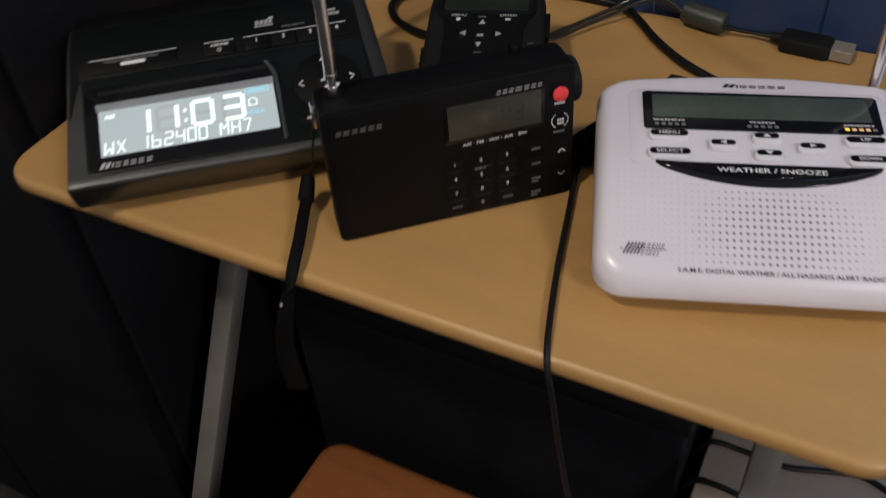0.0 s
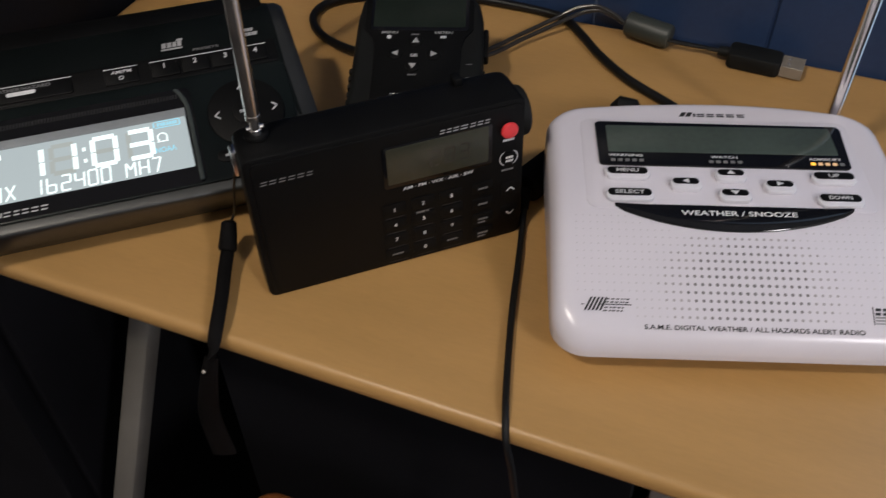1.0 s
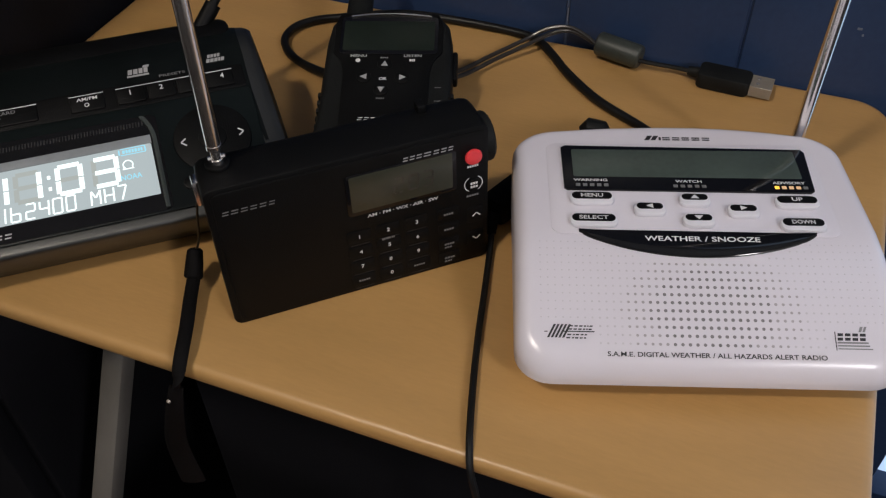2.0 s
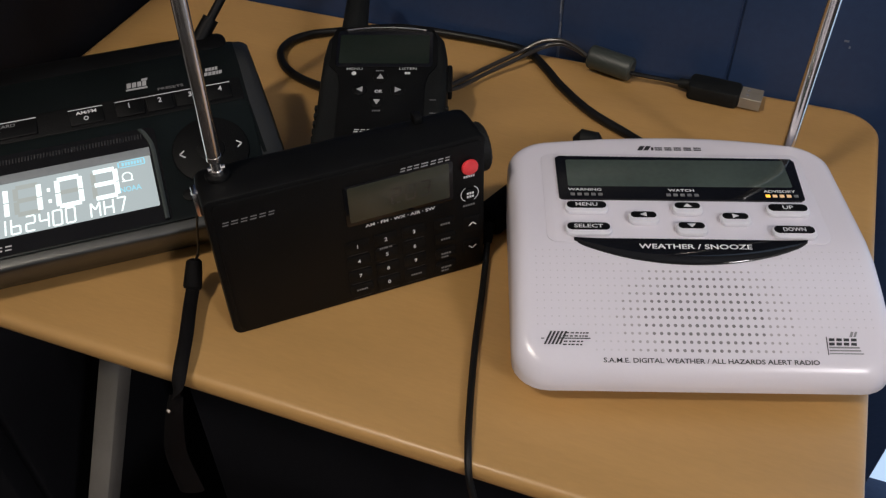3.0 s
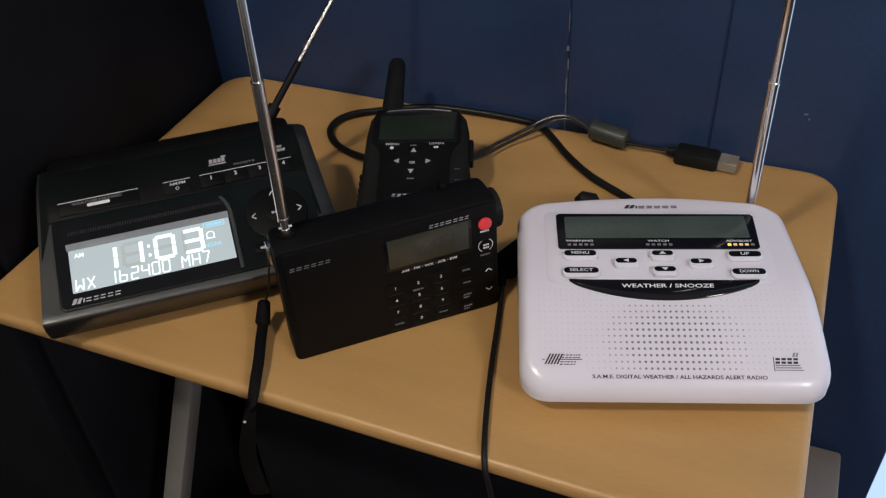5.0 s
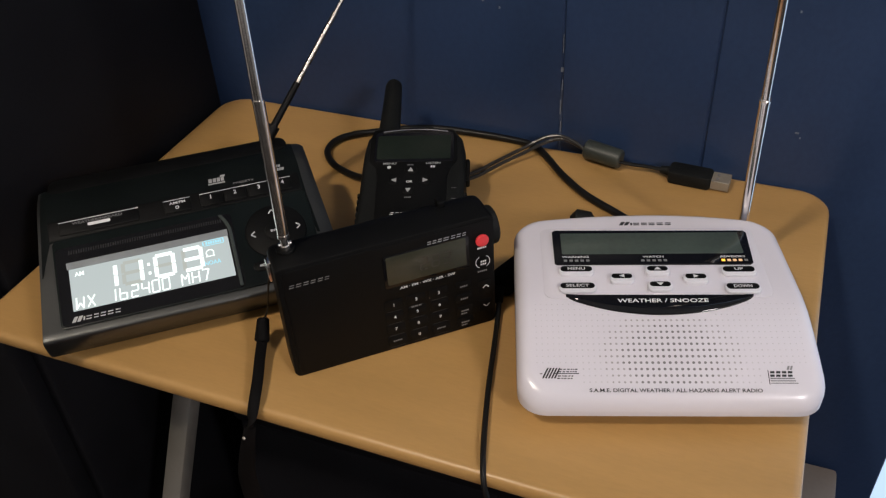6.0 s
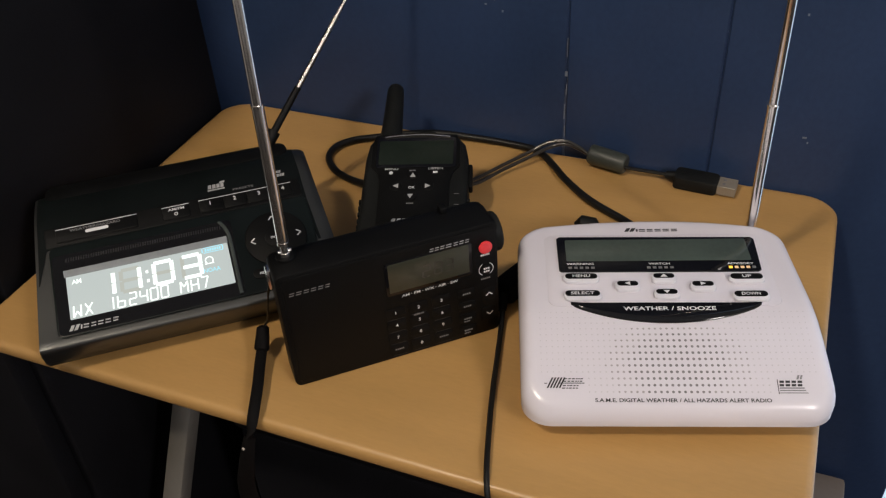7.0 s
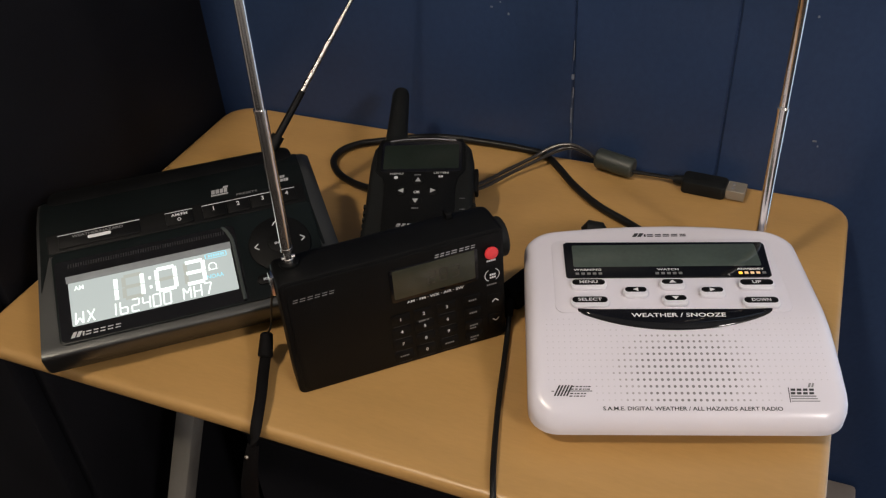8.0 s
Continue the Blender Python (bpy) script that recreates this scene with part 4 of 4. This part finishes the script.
# ---- handheld weather radio ----
def handheld_radio():
    e1 = Vector((-0.3157, 0.9103, 0.2677)).normalized()
    h = Vector((e1.y, -e1.x, 0)).normalized()
    n = h.cross(e1)
    o = Vector((-0.1495, 0.4795, 0.6963))
    m = Matrix((h, e1, n)).transposed().to_4x4()
    m.translation = o
    ob = base("handheld_radio", m, "black rubber-edged handheld weather radio leaning back", "radio")

    def outline(i, k=0.0):
        left = [(-27, 36.5), (-31, 30), (-32.6, 18), (-33.2, -6), (-33.4, -30), (-35, -44), (-34.5, -58), (-30, -64)]
        right = [(31, -64), (36, -58), (36.6, -44), (36.2, -30), (37.0, -6), (36.6, 18), (34.6, 30), (30, 36.5)]
        pts = left + right + [(16, 39.2), (0, 40.2), (-14, 39.4)]
        return [(1.6 + (x - 1.6) * (1 - i / 35), -12 + (y + 12) * (1 - i / 52)) for x, y in pts]
    rings = [[(x, y, z) for x, y in outline(i)] for i, z in ((5, -21), (1.5, -19.5), (0, -16), (0, -5), (0.8, -2.4), (2.4, -0.9), (4.6, -0.5))]
    part("case", loft(bmesh.new(), rings), M_RUBBER, ob)
    for sgn in (-1, 1):
        for k in range(7):
            y = -18 - k * 5.2
            x = 1.6 + sgn * 34.6
            part("grip_rib", block(x - 1.6, x + 1.6, y - 1.6, y + 1.6, -15, -3.5, 0.8), M_RUBBER, ob)
    pl = [(-26, 36), (-28.4, 28), (-28, 8), (-23, 2), (-21.6, -6), (-21.6, -58), (24.4, -58), (24.6, -6), (26.5, 2), (31, 8), (31.2, 28), (28.6, 36), (1.4, 38.4)]
    part("front_panel", slab(pl[::-1], -0.7, 0.5, 0.4), M_BLACK, ob)
    scr = part("display_window", slab(rounded(-25, 28.6, 6.6, 33.4, 2.6, 4), 0.3, 0.8, 0.2), M_BLACKGLOSS, ob)
    part("screen", slab(rounded(-23.2, 26.6, 9.2, 30.2, 0.8, 3), 0.7, 0.95, 0.06), M_LCDBLACK, scr, "blank dark green screen")
    bm = bmesh.new()
    row = []
    for k in range(15):
        x = -19.8 + k * 44.2 / 14
        y = 32.6 + 2.0 * (1 - ((x - 2.3) / 22.1) ** 2)
        row.append([(x, y, 0.4), (x, y + 1.5, 0.2), (x, y + 1.2, 1.5), (x, y + 0.3, 1.5)])
    part("chrome_bar", loft(bm, row), M_CHROME, ob, "thin curved chrome bar")
    lettering("MENU", -14.0, 5.4, 1.7, ob, M_DIMPRINT2, z=0.62, width=8.8)
    lettering("LISTEN", 15.2, 5.6, 1.7, ob, M_DIMPRINT2, z=0.62, width=9.6)
    part("ring_mark", dial(-14.2, 2.2, 1.3, 0.5, 0.7, 14, 0.05), M_PRINT, ob)
    part("ring_mark", bars(bmesh.new(), 13.6, 1.6, (1.4, 0.9, 0.7), 1.6, 0.62), M_PRINT, ob, smooth=False)
    tri = [(0, 2.0), (-1.9, -1.6), (1.9, -1.6)]
    for name, x, y, rot in (("arrow", 0.4, -0.4, 0), ("arrow", -10.3, -9.4, 90), ("arrow", 10.3, -9.7, -90), ("arrow", -0.6, -18.0, 180)):
        key = part("key", dial(x, y, 4.0, 0.2, 1.1, 20, 0.4), M_BLACK, ob)
        part(name, flat(tri, 0), M_DIMPRINT2, key, m=Matrix.Translation((x, y, 1.2)) @ pose(0, 0, 0, 0, 0, rot), smooth=False)
    lettering("OK", 0.0, -10.4, 2.0, ob, M_PRINT, z=0.62, width=4.2)
    part("lettering", bars(bmesh.new(), -2.2, 3.6, (1.1, 1.1, 1.1, 1.1), 1.0, 0.62), M_DIMPRINT, ob, smooth=False)
    part("lettering", bars(bmesh.new(), -2.8, -24.2, (1.2, 1.1, 1.1, 1.2), 1.0, 0.62), M_DIMPRINT, ob, smooth=False)
    part("maker_mark", blocks(bmesh.new(), -11.8, -38.2, (3.4, 3.2, 3.3, 3.3, 1.5, 3.0, 3.6), 2.0, 0.62, 0.3, 0.3), M_PRINT, ob, "plain white logo bars", smooth=False)
    for y in (-16.0, -25.0):
        part("side_mark", bars(bmesh.new(), 27.6, y, (3.4,), 0.5, 0.0, 0, 0), M_DIMPRINT, ob, smooth=False)
    # side key, stub aerial, belt clip
    part("side_key", block(36.4, 39.4, -6, 14, -12, -5, 1.2), M_BLACK, ob)
    part("side_jack_cover", block(35.6, 38.6, -30, -24, -9, -3, 1.0), M_BLACK, ob)
    pts = [(-17.5, 34, -9.5), (-17.5, 44, -9.5), (-17.2, 62, -9.2), (-17.0, 88, -9.0), (-17.0, 91, -9.0)]
    part("aerial", tube(pts, [8.0, 7.6, 6.9, 6.1, 5.2], 16), M_RUBBER, ob, "stubby black rubber aerial")
    part("volume_knob", tube([(10, 36, -9), (10, 42.5, -9), (10, 43.5, -9)], [6.0, 6.0, 4.6], 18), M_RUBBER, ob)
    part("belt_clip", block(-10, 14, -30, 22, -40, -37.4, 1.0), M_RUBBER, ob, m=Matrix.Translation((0, 30, -9)) @ pose(0, 0, 0, -17) @ Matrix.Translation((0, -30, 18)))
    return ob


handheld_radio()


# ---- cables, strap and plugs on the table ----
def metre_part(name, bm, material, parent, label=""):
    return part(name, bm, material, parent, label, scale=1)


def at_origin(name, label, category, p, group=""):
    return base(name, Matrix.Translation(p), label, category, group)


def shifted(bm, p):
    bm.transform(Matrix.Translation(-Vector(p)))
    return bm


Z0 = T + 0.0026
# power lead beside the white radio, running over the front rim
o = Vector((-0.060, 0.425, T))
lead = at_origin("power_lead", "black power lead hanging over the table's front rim", "cable", o)
pts = [(-0.0640, 0.4150, T + 0.010), (-0.0625, 0.4060, T + 0.005), (-0.0600, 0.3960, Z0), (-0.0544, 0.3731, Z0), (-0.0490, 0.3500, Z0), (-0.0430, 0.3270, Z0),
       (-0.0370, 0.3060, Z0), (-0.0335, 0.2950, Z0 - 0.0010), (-0.0300, 0.2862, T - 0.004), (-0.0262, 0.2832, T - 0.018), (-0.0220, 0.2815, T - 0.045), (-0.0160, 0.2800, T - 0.080), (-0.0060, 0.2790, T - 0.135), (0.004, 0.279, T - 0.22), (0.004, 0.285, T - 0.36), (0.0, 0.30, 0.10), (0.02, 0.33, 0.004), (0.10, 0.36, 0.003)]
metre_part("cord", shifted(tube(smooth_line(pts), 0.0016, 8), o), M_CORD, lead)
bm = block(-0.0072, 0.0072, -0.012, 0.015, 0.0, 0.016, 0.004)
bm.transform(Matrix.Translation((-0.0625, 0.4285, T + 0.0005)) @ pose(0, 0, 0, 0, 0, -22))
metre_part("plug_body", shifted(bm, o), M_DARKRUBBER, lead, "moulded black plug")
metre_part("strain_relief", shifted(tube([(-0.0655, 0.4145, T + 0.0095), (-0.0640, 0.4095, T + 0.0075), (-0.0626, 0.4062, T + 0.0053)], [0.0038, 0.0032, 0.0022], 12), o), M_DARKRUBBER, lead)

# thick black lead behind: out of the white radio, along the wall, looping into the handheld radio
o = Vector((-0.093, 0.580, T))
lead = at_origin("charging_lead", "thick black lead looping behind the handheld radio", "cable", o)
pts = [(0.020, 0.475, T + 0.012), (0.004, 0.500, T + 0.007), (-0.015, 0.5170, Z0 + .001), (-0.042, 0.5330, Z0 + .0006), (-0.064, 0.5520, Z0 + .0006), (-0.080, 0.5700, Z0 + .0006), (-0.094, 0.5830, Z0 + .0006), (-0.112, 0.5868, Z0 + .0006),
       (-0.145, 0.5870, Z0 + .0008), (-0.178, 0.5830, Z0 + .0016), (-0.205, 0.5730, Z0 + .0012), (-0.220, 0.5655, Z0 + .0006), (-0.234, 0.5570, Z0 + .0006), (-0.2425, 0.5450, Z0 + .0006), (-0.2420, 0.5300, Z0 + .0006), (-0.231, 0.5160, Z0 + .0006), (-0.214, 0.5070, Z0 + .001), (-0.196, 0.5010, T + 0.006), (-0.178, 0.495, T + 0.012)]
metre_part("cord", shifted(tube(smooth_line(pts), 0.0026, 10), o), M_CORD, lead)
metre_part("plug", shifted(tube([(-0.0420, 0.4945, T + 0.009), (-0.0385, 0.4955, T + 0.011), (-0.0320, 0.4955, T + 0.011), (-0.0280, 0.4940, T + 0.008)], [0.0030, 0.0058, 0.0058, 0.0040], 14), o), M_RUBBER, lead, "round black plug")

# thin doubled lead with ferrite and USB plug
o = Vector((-0.05, 0.585, T))
usb = at_origin("usb_cable", "thin dark USB cable with a ferrite and steel plug", "cable", o)
for s in (0.0, 0.0034):
    pts = [(-0.140, 0.512 - s * 0.6, T + 0.014), (-0.128 + s, 0.5270 - s, T + 0.006), (-0.113 + s, 0.5540 - s, T + 0.005), (-0.098 + s, 0.5730 - s * 1.2, T + 0.008), (-0.086 + s * .5, 0.5800, T + 0.014 - s),
           (-0.074, 0.5825, T + 0.016 - s * .7), (-0.064, 0.5830, T + 0.0125 - s * .4), (-0.057, 0.5815, T + 0.0090)]
    metre_part("cord", shifted(tube(smooth_line(pts), 0.0013, 8), o), M_GREYCORD, usb)
a, b = Vector((-0.0550, 0.5815, T + 0.0098)), Vector((-0.0275, 0.5765, T + 0.0082))
dd = b - a
metre_part("ferrite", shifted(tube([a, a + dd * 0.03, a + dd * 0.07, b - dd * 0.07, b - dd * 0.03, b], [0.0060, 0.0070, 0.0072, 0.0072, 0.0070, 0.0060], 16), o), M_FERRITE, usb, "grey-green cylindrical ferrite")
metre_part("cord", shifted(tube(smooth_line([(-0.0310, 0.5745, T + 0.0075), (-0.020, 0.5755, T + 0.0065), (-0.008, 0.5765, T + 0.006), (0.004, 0.5760, T + 0.006)]), 0.0014, 8), o), M_CORD, usb)
metre_part("strain_relief", shifted(tube([(0.001, 0.5762, T + 0.006), (0.014, 0.5752, T + 0.0062)], [0.0026, 0.0042], 12), o), M_RUBBER, usb)
mp = Matrix.Translation((0.0235, 0.5755, T + 0.0003)) @ pose(0, 0, 0, 0, 0, -3)
bm = slab(rounded(-0.0165, 0.0135, -0.0078, 0.0078, 0.003, 4), 0, 0.0096, 0.0014)
bm.transform(mp)
metre_part("plug_body", shifted(bm, o), M_RUBBER, usb, "black moulded grip")
bm = block(0.0135, 0.0258, -0.0063, 0.0063, 0.0014, 0.0082, 0.0003, 1)
bm.transform(mp)
metre_part("plug_shell", shifted(bm, o), M_STEEL, usb, "bare steel plug end")
# notches are small pads, their inner shade painted dark grey
bm = block(0.0165, 0.0185, -0.0035, -0.0015, 0.0080, 0.0085)
block(0.0165, 0.0185, 0.0015, 0.0035, 0.0080, 0.0085, bm=bm)
bm.transform(mp)
metre_part("plug_notch", shifted(bm, o), M_HOLESHADE, usb)

# wrist strap of the portable radio
o = Vector((-0.175, 0.320, T))
strap = at_origin("wrist_strap", "black nylon wrist strap dangling over the rim", "strap", o)
pts = [(-0.1630, 0.3265, T + 0.064), (-0.1672, 0.3285, T + 0.052), (-0.1730, 0.3320, T + 0.034), (-0.1790, 0.3360, T + 0.022), (-0.1828, 0.3380, T + 0.0172)]
metre_part("cord", shifted(tube(smooth_line(pts), 0.0006, 6), o), M_CORD, strap)
metre_part("slider", shifted(tube([(-0.1829, 0.3380, T + 0.0172), (-0.1826, 0.3374, T + 0.0168), (-0.1815, 0.3340, T + 0.0135), (-0.1798, 0.3288, T + 0.0092), (-0.1796, 0.3280, T + 0.0086)], [0.0026, 0.0036, 0.0040, 0.0044, 0.0038], 12), o), M_DARKRUBBER, strap, "black plastic slider")
pts = [(-0.1797, 0.3290, T + 0.0090), (-0.1747, 0.3176, T + 0.0078), (-0.1681, 0.3037, T + 0.0066), (-0.1628, 0.2910, T + 0.0052), (-0.1612, 0.2835, T - 0.0005), (-0.1630, 0.2795, T - 0.012), (-0.1665, 0.2780, T - 0.028), (-0.1705, 0.2775, T - 0.050), (-0.1690, 0.2772, T - 0.080)]
line_ = smooth_line(pts)
half = len(line_) * 5 // 9
metre_part("band", shifted(tube(line_[:half + 1], 0.0031, 10, flat=0.5, side=(0.0, 0.35, 1.0)), o), M_DARKRUBBER, strap)
fade = [0.0031 + 0.0032 * k / (len(line_) - half) for k in range(len(line_) - half)]
metre_part("band", shifted(tube(line_[half:], fade, 10, flat=0.25, side=(0.35, -1.0, 0.1)), o), M_DARKRUBBER, strap)
metre_part("rivet", shifted(tube([(-0.1645, 0.2772, T - 0.0120), (-0.1647, 0.2762, T - 0.0122)], [0.0011, 0.0009], 8), o), M_STEEL, strap, "tiny steel rivet")

# ---- below the table ----
box = base("storage_box", pose(0.105, 0.478, 0.0), "drab grey-brown cardboard storage box under the table", "box")
metre_part("body", block(-0.073, 0.0720, -0.108, 0.108, 0.0, 0.352, 0.003), M_BOX, box)
metre_part("lid", block(-0.0745, 0.0735, -0.1095, 0.1095, 0.350, 0.388, 0.003), M_BOX, box)
o = Vector((0.09, 0.475, 0.388))
wire = at_origin("floor_wire", "thin dark wire lying across the box lid", "cable", o)
pts = [(0.020, 0.4660, 0.3600), (0.031, 0.4700, 0.3902), (0.054, 0.4730, 0.3902), (0.086, 0.4720, 0.3902), (0.118, 0.4820, 0.3902), (0.136, 0.4860, 0.3902), (0.155, 0.4800, 0.3902), (0.174, 0.466, 0.3902), (0.184, 0.458, 0.372), (0.190, 0.45, 0.30), (0.20, 0.44, 0.02)]
metre_part("cord", shifted(tube(smooth_line(pts), 0.0021, 8), o), M_CORD, wire)
o = Vector((0.05, 0.43, 0.388))
wire = at_origin("floor_wire", "thin dark wire lying across the box lid", "cable", o)
pts = [(0.018, 0.4340, 0.3650), (0.032, 0.4350, 0.3905), (0.066, 0.4345, 0.3905), (0.100, 0.425, 0.3905), (0.140, 0.405, 0.3905), (0.160, 0.375, 0.3905), (0.165, 0.360, 0.370), (0.17, 0.352, 0.1), (0.18, 0.34, 0.004)]
metre_part("cord", shifted(tube(smooth_line(pts), 0.0022, 8), o), M_CORD, wire)

stool = base("stool", pose(-0.053, 0.168, 0.0), "red-brown wooden stool pushed under the table", "stool")
SZ = 0.45
rings = []
for inset, z in ((0.006, -0.026), (0.0, -0.020), (0.0, -0.006), (0.002, -0.002), (0.006, 0.0)):
    rings.append([(x, y, SZ + z) for x, y in rounded(-0.150 + inset, 0.150 - inset, -0.155 + inset, 0.160 - inset, 0.016, 5)])
metre_part("seat", loft(bmesh.new(), rings), M_STOOL, stool)
for x in (-0.12, 0.12):
    for y in (-0.125, 0.13):
        metre_part("leg", block(x - 0.015, x + 0.015, y - 0.015, y + 0.015, 0.0, SZ - 0.024, 0.003), M_STOOL, stool)
